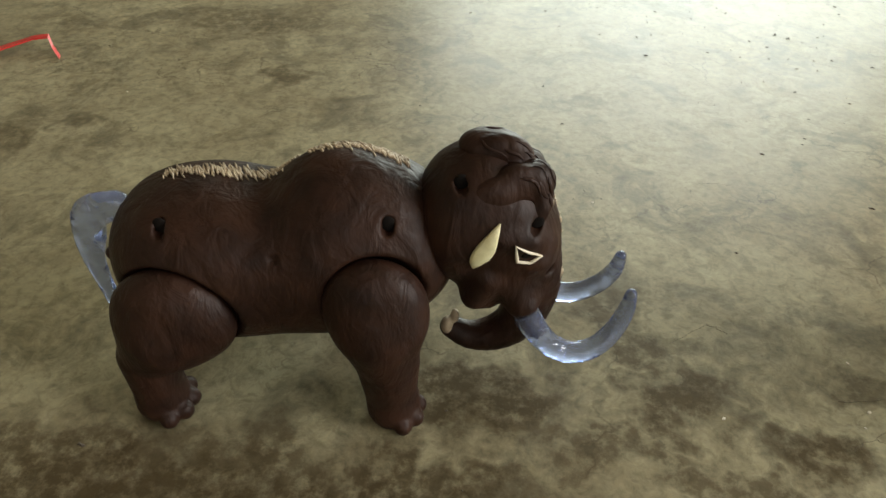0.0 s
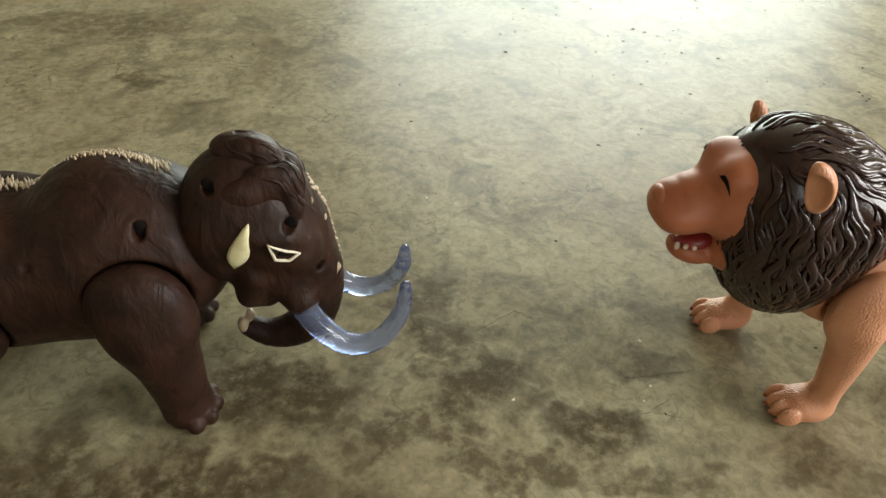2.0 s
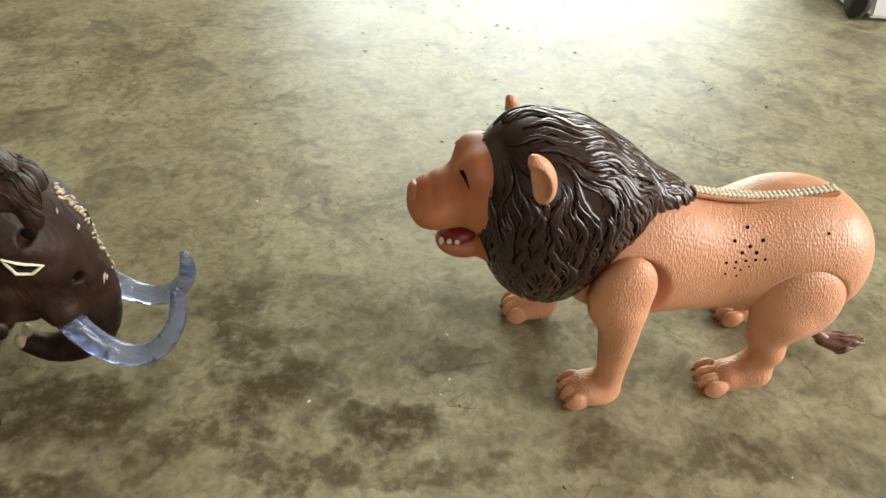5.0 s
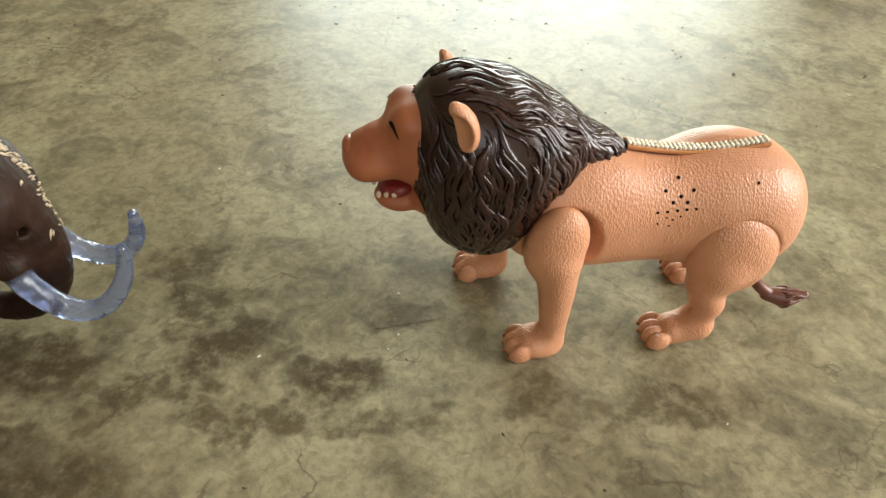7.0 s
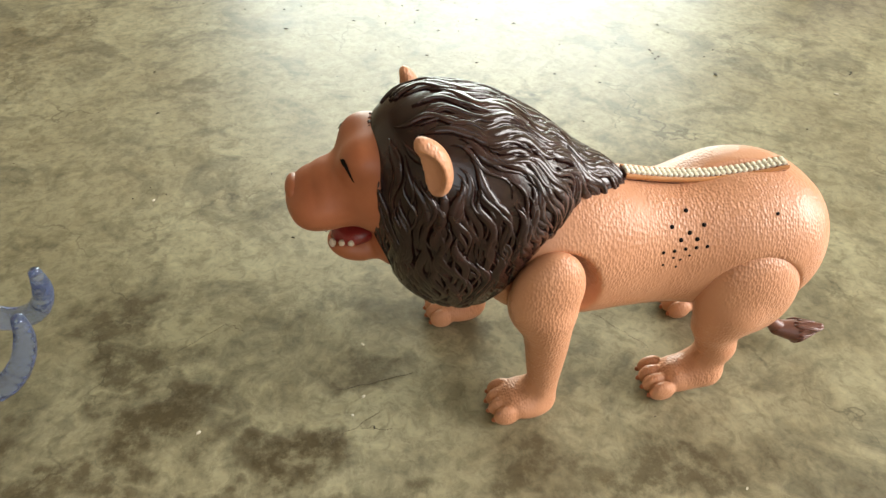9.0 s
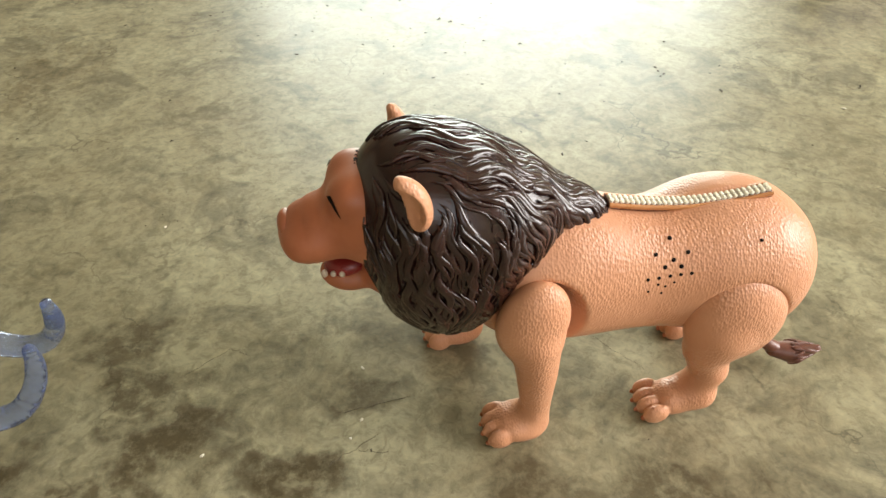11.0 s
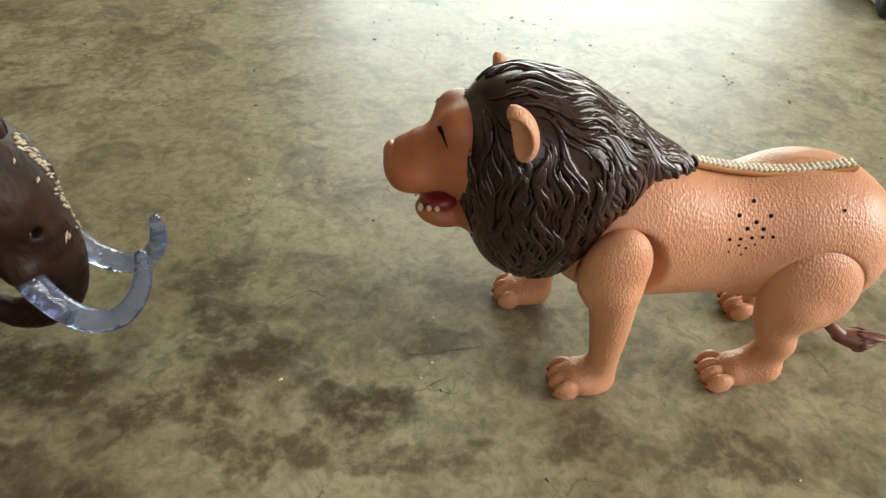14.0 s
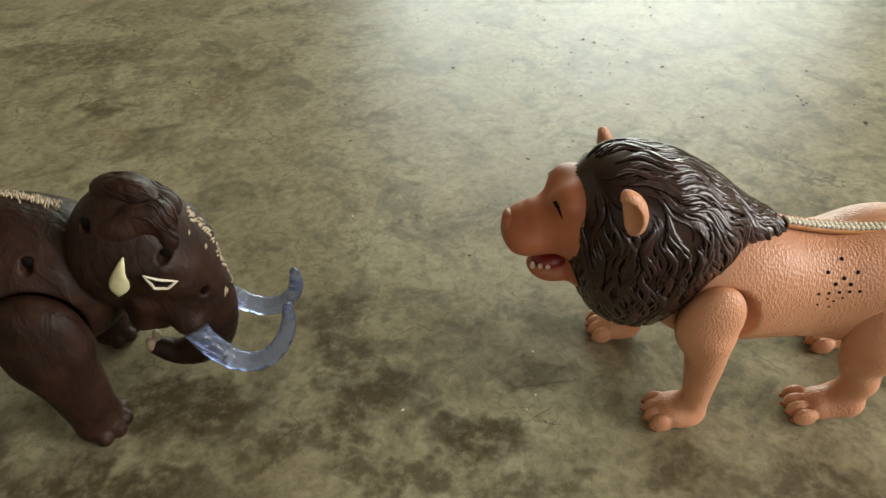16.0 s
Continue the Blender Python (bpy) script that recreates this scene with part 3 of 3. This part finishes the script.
    vv, ff = comb(tuft, [(0.584 + 0.006 * rng.random(), -0.010 + 0.008 * math.cos(a), 0.0145 + 0.008 * math.sin(a)) for a in np.linspace(0, 6.2, 18)], lambda p, n: (1, -0.2, 0.1), 7, 0.0026, 0.0013, 0.0009, 0.2, rng)
    put("tail_tuft", tv.tolist() + vv, tq.tolist() + [tuple(i + len(tv) for i in q) for q in ff], M_tuft, tail, "brown sculpted tail tuft")
    return ob


# ---- mammoth ----
def mammoth():
    ob = base_at("mammoth_figure", 0.0, 0.316, 3.0, "dark brown plastic toy mammoth with clear blue tusks standing on cement", "toy mammoth")
    rng = random.Random(11)
    legs = {-1: (0.0, 0.0), 1: (-0.020, 0.018)}
    torso = union(0.022, ell((-0.098, 0, 0.094), (0.045, 0.044, 0.044), 0, 2.3), ell((-0.060, 0, 0.092), (0.062, 0.046, 0.045), 0, 2.3),
                  ell((-0.006, 0, 0.104), (0.042, 0.045, 0.050), 0, 2.2), ell((-0.012, 0, 0.132), (0.029, 0.018, 0.024), 0), ell((0.022, 0, 0.104), (0.028, 0.034, 0.036)))
    cuts = []
    for s in (-1, 1):
        fx, hx = legs[s]
        cuts.append(ell((0.010 + fx, s * 0.050, 0.094), (0.031, 0.025, 0.034), 0))
        cuts.append(ell((-0.104 + hx, s * 0.050, 0.080), (0.039, 0.026, 0.036), 0))
    trunk = carve(0.002, torso, *cuts)
    sunk = []
    for x, z in ((-0.102, 0.131), (0.014, 0.137)):
        p = side_of(trunk, x, z, -1)
        sunk.append((p, p + (0, 0.0040, 0)))
    dimple = side_of(trunk, -0.044, 0.121, -1)
    bored = carve(0.0008, trunk, ell(dimple, (0.0030, 0.0016, 0.0032)), *[tube([(p[0], p[1] - 0.01, p[2] - 0.0012, 0.0030), (q[0], q[1], q[2] - 0.0012, 0.0030)]) for p, q in sunk], *[tube([(p[0], p[1] - 0.01, p[2] + 0.0014, 0.0030), (q[0], q[1], q[2] + 0.0014, 0.0030)]) for p, q in sunk])
    body = moulded("body", bored, (-0.170, -0.062, 0.035), (0.062, 0.062, 0.175), 0.0014, M_mam, ob, "umber brown plastic body with moulded folds")
    # straw-coloured ridge of hair
    seeds = []
    for i in range(560):
        x = -0.108 + 0.140 * (i + rng.random()) / 560
        seeds.append((x, rng.gauss(0.005, 0.0025), 0.17))
    vv, ff = comb(trunk, [(x, y, 0.142 + (0.02 if x > -0.03 else 0.0)) for x, y, z in seeds], lambda p, n: (-0.45, 0.8, -0.1), 6, 0.0017, 0.0006, 0.0009, 0.12, rng)
    put("hair_ridge", vv, ff, M_ridge, ob, "straw-coloured brushed hair along the back")
    # head and trunk
    head = union(0.014, ell((0.062, 0, 0.134), (0.0275, 0.032, 0.0345), 0), ell((0.079, 0, 0.120), (0.0225, 0.031, 0.034), 0), ell((0.064, 0, 0.092), (0.018, 0.026, 0.022), 30),
                 tube(flowing([(0.082, 0, 0.108, 0.024), (0.092, 0, 0.084, 0.0195), (0.094, 0, 0.062, 0.0160), (0.089, 0, 0.042, 0.0135), (0.076, 0, 0.029, 0.0115), (0.060, 0, 0.026, 0.0092), (0.048, 0, 0.033, 0.0072)], 4)),
                 ell((0.046, 0, 0.122), (0.020, 0.033, 0.033)))
    head = union(0.006, head, *[tube([(0.078, s * 0.016, 0.094, 0.013), (0.087, s * 0.0205, 0.078, 0.0100)]) for s in (-1, 1)],
                 *[ell((0.091, s * 0.017, 0.112), (0.010, 0.012, 0.010)) for s in (-1, 1)],
                 *[tube([(0.072, s * 0.029, 0.131, 0.0050), (0.086, s * 0.027, 0.1285, 0.0055), (0.097, s * 0.017, 0.120, 0.0040)]) for s in (-1, 1)],
                 *[tube([(0.066, s * 0.026, 0.100, 0.0070), (0.060, s * 0.022, 0.083, 0.0080), (0.068, s * 0.015, 0.074, 0.0060)]) for s in (-1, 1)])
    head = carve(0.0015, head, *[tube([(0.103, s * 0.018, 0.100, 0.0032), (0.090, s * 0.012, 0.100, 0.003)]) for s in (-1, 1)])
    for x, z in ((0.050, 0.156), (0.089, 0.136)):
        p = side_of(head, x, z, -1)
        sunk.append((p, p + (0, 0.0040, 0)))
    bored = carve(0.0006, head, *[tube([(p[0], p[1] - 0.01, p[2], 0.0034), (q[0], q[1], q[2], 0.0034)]) for p, q in sunk[2:]])
    hd = moulded("head", bored, (0.014, -0.052, 0.010), (0.124, 0.052, 0.188), 0.0011, M_mam, ob, "dark brown head with curled trunk")
    moulded("trunk_tip", union(0.002, ell((0.0455, -0.002, 0.0365), (0.0042, 0.0055, 0.0060)), ell((0.0500, 0.0, 0.0430), (0.0028, 0.0035, 0.0050))), (0.035, -0.012, 0.024), (0.058, 0.01, 0.052), 0.0008, M_ridge, hd, "pale worn trunk tip")
    # curls on the crown
    lobes = [ell((0.066, 0.002, 0.1650), (0.018, 0.012, 0.0092), -6), ell((0.0845, 0.002, 0.1515), (0.0105, 0.0110, 0.0120), 20)]
    for k, dx, dz in ((-1, 0.0, 0.0), (1, -0.005, -0.007)):
        lobes += [ell((0.0775 + dx, k * 0.016, 0.1545 + dz), (0.0125, 0.0072, 0.0120), 35), ell((0.0895 + dx, k * 0.0165, 0.1400 + dz), (0.0066, 0.0062, 0.0115), -15), ell((0.065 + dx, k * 0.021, 0.1495 + dz), (0.0140, 0.0070, 0.0110), 25)]
    lobes += [ell((0.0885, -0.012, 0.1545), (0.0085, 0.0085, 0.0110), 10), ell((0.074, -0.004, 0.1680), (0.0120, 0.0060, 0.0070), -20)]
    crown = union(0.0040, *lobes)
    cv, cq = mould(crown, (0.038, -0.042, 0.120), (0.112, 0.042, 0.186), 0.0010)
    seeds = [tuple(cv[rng.randrange(len(cv))]) for _ in range(110)]
    vv, ff = comb(crown, seeds, lambda p, n: (0.7, 0.35 * math.sin(p[0] * 260 + p[2] * 190), -0.7), 8, 0.0026, 0.0013, 0.0005, 0.5, rng, 160.0)
    put("forelock", cv.tolist() + vv, cq.tolist() + [tuple(i + len(cv) for i in q) for q in ff], M_mam, hd, "dark sculpted curls on the crown")
    seeds = [(rng.uniform(0.092, 0.110), rng.gauss(0.005, 0.003), rng.uniform(0.085, 0.150)) for _ in range(90)]
    vv, ff = comb(head, seeds, lambda p, n: (0.2, 0.8 * (1 if p[1] > 0 else -1), -0.5), 5, 0.0018, 0.0009, 0.0009, 0.3, rng)
    put("brow_hair", vv, ff, M_ridge, hd, "straw-coloured brushed hair down the brow")
    for s in (-1, 1):
        # leaf-shaped ear
        def snap(p, lift=0.0):
            p = side_of(head, p[0], p[2], 1 if p[1] > 0 else -1)
            return p + slope(head, p) * lift
        line = [snap((0.0695 - 0.0120 * t, s * 0.045, 0.1415 - 0.0290 * t), 0.0008) for t in np.linspace(0, 1, 9)]
        vv, ff = [], []
        n = len(line)
        prof = [0.08, 0.35, 0.55, 0.75, 0.92, 1.0, 0.95, 0.70, 0.15]
        for p, w in zip(line, prof):
            nn = slope(head, p)
            side = np.cross(line[-1] - line[0], nn)
            side /= np.linalg.norm(side)
            for k in range(8):
                a = math.tau * k / 8
                vv.append(tuple(p + side * math.cos(a) * 0.0056 * w + nn * math.sin(a) * 0.0017 * (0.4 + 0.6 * w)))
        for i in range(n - 1):
            for k in range(8):
                a, b = i * 8 + k, i * 8 + (k + 1) % 8
                ff.append((a, a + 8, b + 8, b))
        ff += [tuple(range(8)), tuple((n - 1) * 8 + k for k in reversed(range(8)))]
        put("ear", vv, ff, M_yellow, hd, "pale yellow leaf-shaped ear")
        # eye: pale rim round a black pupil
        ring = [(0.0782, 0.1300), (0.0848, 0.1255), (0.0922, 0.1196), (0.0868, 0.1160), (0.0800, 0.1180)]
        pts = [snap((x, s * 0.045, z), 0.0005) for x, z in ring]
        smooth_pts = []
        for i in range(5):
            for t in (0, 0.25, 0.5, 0.75):
                smooth_pts.append(snap(pts[i] * (1 - t) + pts[(i + 1) % 5] * t, 0.0005))
        vv, ff = [], []
        m = len(smooth_pts)
        mid = sum(smooth_pts) / m
        for i, p in enumerate(smooth_pts):
            nn = slope(head, p)
            out = p - mid
            out = out - nn * (out @ nn)
            out /= np.linalg.norm(out)
            for k in range(6):
                a = math.tau * k / 6
                vv.append(tuple(p + out * math.cos(a) * 0.0010 + nn * math.sin(a) * 0.0009))
        for i in range(m):
            for k in range(6):
                a, b, c, d = i * 6 + k, i * 6 + (k + 1) % 6, ((i + 1) % m) * 6 + (k + 1) % 6, ((i + 1) % m) * 6 + k
                ff.append((a, b, c, d))
        eye = put("eye", vv, ff, M_cream, hd, "cream rimmed eye")
        c = snap((0.0855, s * 0.045, 0.1215), -0.0002)
        nn = slope(head, c)
        bm = bmesh.new()
        bmesh.ops.create_uvsphere(bm, u_segments=12, v_segments=8, radius=0.0034)
        rot = Vector(nn).to_track_quat("Z", "Y").to_matrix().to_4x4()
        bmesh.ops.transform(bm, matrix=Matrix.Translation(c) @ rot @ Matrix.Diagonal((1.1, 0.8, 0.28, 1)), verts=bm.verts)
        part("pupil", bm, M_black, eye)
        # tusks
        pts = [(0.086, s * 0.021, 0.080, 0.0076), (0.093, s * 0.024, 0.065, 0.0076), (0.102, s * 0.0255, 0.052, 0.0072), (0.112, s * 0.026, 0.044, 0.0069), (0.123, s * 0.0255, 0.0415, 0.0066),
               (0.134, s * 0.024, 0.046, 0.0063), (0.143, s * 0.021, 0.057, 0.0057), (0.148, s * 0.018, 0.070, 0.0050), (0.149, s * 0.0165, 0.082, 0.0034)]
        moulded("tusk", tube(flowing(pts)), (0.072, min(s * 0.006, s * 0.040), 0.030), (0.160, max(s * 0.006, s * 0.040), 0.092), 0.0010, M_blue, ob, "clear blue plastic curved tusk")
    # bottoms of the screw holes, coloured black for the shade in them
    for (p, q), owner in zip(sunk, (body, body, hd, hd)):
        dome("screw_hole", tuple(q), (0.0040, 0.0010, 0.0050), M_black, owner, "", seg=12)
    # legs
    for s in (-1, 1):
        fx, hx = legs[s]
        y = s * 0.043
        fx -= 0.003
        leg = union(0.012, ell((0.010 + fx, y, 0.092), (0.0285, 0.0175, 0.031)), tube([(0.012 + fx, y, 0.075, 0.0225), (0.015 + fx, y, 0.050, 0.0185), (0.016 + fx, y, 0.022, 0.0155), (0.017 + fx, y, 0.010, 0.0160)]))
        toes = [ell((0.017 + fx + 0.0150 * math.cos(a), y + 0.0150 * math.sin(a), 0.0055), (0.0055, 0.0055, 0.0062)) for a in (-1.1, -0.45, 0.2, 0.85)]
        f = carve(0.001, union(0.002, leg, *toes), lambda x, yy, z: z + 0 * x + 0 * yy)
        fl = moulded("front_leg", f, (-0.03 + fx, min(y - 0.03, y + 0.03), -0.004), (0.05 + fx, max(y - 0.03, y + 0.03), 0.13), 0.0012, M_mam, ob)
        hip = union(0.012, ell((-0.102 + hx, y, 0.080), (0.0335, 0.0180, 0.0325)), tube([(-0.112 + hx, y, 0.066, 0.0215), (-0.125 + hx, y, 0.050, 0.0165), (-0.126 + hx, y, 0.024, 0.0150), (-0.126 + hx, y, 0.010, 0.0160)]))
        toes = [ell((-0.126 + hx + 0.0155 * math.cos(a), y + 0.0155 * math.sin(a), 0.0055), (0.0055, 0.0055, 0.0062)) for a in (-1.1, -0.45, 0.2, 0.85)]
        f = carve(0.001, union(0.002, hip, *toes), lambda x, yy, z: z + 0 * x + 0 * yy)
        moulded("hind_leg", f, (-0.155 + hx, min(y - 0.03, y + 0.03), -0.004), (-0.06 + hx, max(y - 0.03, y + 0.03), 0.125), 0.0012, M_mam, ob)
    # clear tail piece
    core = tube(flowing([(-0.138, 0, 0.122, 0.009), (-0.154, 0, 0.116, 0.0100), (-0.1615, 0, 0.098, 0.0082), (-0.1640, 0, 0.076, 0.0056), (-0.1620, 0, 0.056, 0.0042), (-0.1610, 0, 0.046, 0.0024)]), 0.7)
    strands = []
    for k in range(3):
        turn = [(k * 2.1 + i * 0.75, i / 9) for i in range(10)]
        strands.append(tube([(-0.150 - 0.0135 * math.sin(min(1.0, u * 1.5) * 1.57) + 0.0072 * (1 - u) * math.cos(a), 0.0056 * (1 - 0.8 * u) * math.sin(a), 0.122 - 0.074 * u, 0.0036 - 0.0018 * u) for a, u in turn]))
    f = union(0.0025, core, *strands)
    moulded("tail", f, (-0.190, -0.02, 0.025), (-0.128, 0.02, 0.135), 0.0011, M_blue, ob, "clear blue plastic tail")
    dome("tail_peg", (-0.146, -0.006, 0.092), (0.005, 0.004, 0.005), M_mam, ob)
    return ob


lion()
mammoth()


# ---- small things on the floor ----
def toy_car():
    ob = base_at("toy_car", 1.0715, 0.999, -7.0, "white plastic toy car with black wheels on cement", "toy car")
    bm = bmesh.new()
    prof = [(-0.078, 0.005), (-0.076, 0.046), (-0.062, 0.058), (-0.026, 0.064), (0.000, 0.092), (0.070, 0.094), (0.100, 0.066), (0.130, 0.058), (0.134, 0.012)]
    rings = [[bm.verts.new((s * (0.071 if 0.02 < z < 0.07 else 0.064), y, z)) for y, z in prof] for s in (-1, 1)]
    n = len(prof)
    for i in range(n):
        j = (i + 1) % n
        bm.faces.new((rings[0][i], rings[0][j], rings[1][j], rings[1][i]))
    bm.faces.new(rings[0][::-1])
    bm.faces.new(rings[1])
    bmesh.ops.recalc_face_normals(bm, faces=bm.faces)
    bmesh.ops.bevel(bm, geom=bm.edges[:], offset=0.006, segments=3, affect="EDGES")
    part("body", bm, M_white, ob, "", False)
    for s in (-1, 1):
        box("sill", (s * 0.070 - 0.007, -0.026, 0.005), (s * 0.070 + 0.007, 0.056, 0.017), M_white, ob, "", 0.003)
        for y in (-0.058, 0.088):
            bm = bmesh.new()
            bmesh.ops.create_cone(bm, cap_ends=True, segments=28, radius1=0.029, radius2=0.029, depth=0.017)
            bmesh.ops.bevel(bm, geom=[e for e in bm.edges if any(len(f.verts) > 4 for f in e.link_faces)], offset=0.004, segments=3, affect="EDGES")
            bmesh.ops.transform(bm, matrix=pose(s * 0.079, y, 0.029, 0, 90, 0), verts=bm.verts)
            part("wheel", bm, M_tyre, ob, "black plastic wheel")


def red_strip():
    ob = base_at("plastic_strip", -0.47, 0.74, 0.0, "bent red plastic strip lying on the cement floor", "strip")
    line = [(-0.075, -0.020, 0.003), (-0.045, -0.008, 0.006), (-0.012, 0.016, 0.012), (0.004, 0.020, 0.013), (0.016, 0.004, 0.007), (0.030, -0.010, 0.0015)]
    bm = bmesh.new()
    prev = None
    for x, y, z in line:
        v = [bm.verts.new((x + dx, y + dy, z + dz)) for dx, dy, dz in ((-0.002, 0.005, 0), (0.002, -0.005, 0), (0.002, -0.005, 0.0016), (-0.002, 0.005, 0.0016))]
        if prev:
            for k in range(4):
                bm.faces.new((prev[k], prev[(k + 1) % 4], v[(k + 1) % 4], v[k]))
        else:
            bm.faces.new(v[::-1])
        prev = v
    bm.faces.new(prev)
    bmesh.ops.recalc_face_normals(bm, faces=bm.faces)
    part("strip", bm, M_strap, ob, "", False)


def chip_mesh(name, rng, size, material):
    bm = bmesh.new()
    bmesh.ops.create_icosphere(bm, subdivisions=1, radius=1.0)
    for v in bm.verts:
        v.co *= rng.uniform(0.6, 1.25)
    bmesh.ops.transform(bm, matrix=pose(0, 0, size * 0.16) @ Matrix.Diagonal((size, size * 0.55, size * 0.28, 1)), verts=bm.verts)
    low = min(v.co.z for v in bm.verts)
    for v in bm.verts:
        v.co.z -= low
    return part(name, bm, material, None, "", False)


def debris():
    rng = random.Random(5)
    dark = [(0.255, 0.821, 4), (0.122, 0.904, 3), (0.437, 0.908, 5), (0.381, 0.764, 3), (0.336, 0.949, 4), (0.718, 0.672, 6), (0.584, 0.666, 3), (0.310, 0.700, 2.5), (0.205, 0.880, 3), (0.365, 0.850, 2.5), (0.46, 0.83, 3)]
    pale = [(0.160, 0.506, 3), (-0.327, 0.659, 3), (0.315, 0.340, 2.5), (0.220, 0.287, 3), (0.313, 0.300, 3.5), (0.306, 0.288, 2.5), (0.830, 0.620, 5), (0.515, 0.215, 2.0)]
    for spots, mat, label in ((dark, M_chip, "dark crumb of grit on the cement floor"), (pale, M_pale, "pale crumb of plaster on the cement floor")):
        for x, y, mm in spots:
            ob = chip_mesh("crumb", rng, mm * 0.0006, mat)
            tagged(ob, label, "crumb", "crumbs on the floor")
            ob.matrix_world = pose(x, y, 0.0, 0, 0, rng.uniform(0, 360))
    verts, faces = [], []
    for i in range(190):
        x, y = rng.uniform(-0.5, 1.0), rng.uniform(0.15, 1.5)
        if rng.random() < 0.5:
            x, y = rng.gauss(0.40, 0.16), rng.gauss(0.85, 0.22)
        r, a = 0.0010 * rng.uniform(0.4, 1.9), rng.uniform(0, 3.1)
        st = rng.uniform(0.4, 2.2)
        b = len(verts)
        ca, sa = math.cos(a), math.sin(a)
        for dx, dy, dz in ((-st, -0.6, 0), (st, -0.5, 0), (st * 0.8, 0.6, 0), (-st * 0.7, 0.5, 0), (0, 0, 0.7)):
            verts.append((x + r * (dx * ca - dy * sa), y + r * (dx * sa + dy * ca), r * dz + 0.0001))
        faces += [(b, b + 1, b + 4), (b + 1, b + 2, b + 4), (b + 2, b + 3, b + 4), (b + 3, b, b + 4), (b + 3, b + 2, b + 1, b)]
    tagged(put("floor_grit", verts, faces, M_chip, None, "", False), "fine dark grit scattered over the cement floor", "grit", "", "stuff")


def thin_line(points, r, label):
    """A thin dark line lying on the floor, used for a fibre and for scratches and cracks."""
    vv, ff = [], []
    for i, (x, y) in enumerate(points):
        for k in range(5):
            a = math.tau * k / 5
            q = points[min(i + 1, len(points) - 1)]
            o = points[max(i - 1, 0)]
            l = math.hypot(q[0] - o[0], q[1] - o[1]) + 1e-9
            vv.append((x - (q[1] - o[1]) / l * r * math.cos(a), y + (q[0] - o[0]) / l * r * math.cos(a), r + r * math.sin(a)))
    for i in range(len(points) - 1):
        for k in range(5):
            a, b = i * 5 + k, i * 5 + (k + 1) % 5
            ff.append((a, b, b + 5, a + 5))
    tagged(put("fibre", vv, ff, M_chip), label, "fibre", "fibres on the floor")


def fibres():
    rng = random.Random(9)
    # the first is a fibre; the others stand in for scratches and cracks
    for (x0, y0), (x1, y1), r in (((0.471, 0.349), (0.500, 0.316), 0.00035), ((0.248, 0.547), (0.290, 0.547), 0.0002), ((0.246, 0.540), (0.263, 0.492), 0.0002), ((0.198, 0.500), (0.196, 0.474), 0.0003),
                                  ((0.293, 0.271), (0.321, 0.288), 0.0006), ((0.309, 0.280), (0.326, 0.276), 0.0005), ((0.296, 0.306), (0.345, 0.314), 0.0005), ((0.200, 0.349), (0.228, 0.368), 0.0005), ((0.228, 0.368), (0.240, 0.360), 0.0006)):
        n = 9
        line = [(x0 + (x1 - x0) * i / n + rng.gauss(0, 0.0007), y0 + (y1 - y0) * i / n + rng.gauss(0, 0.0007)) for i in range(n + 1)]
        thin_line(line, r * 0.18, "thin dark line on the cement floor")


toy_car()
fibres()
red_strip()
debris()
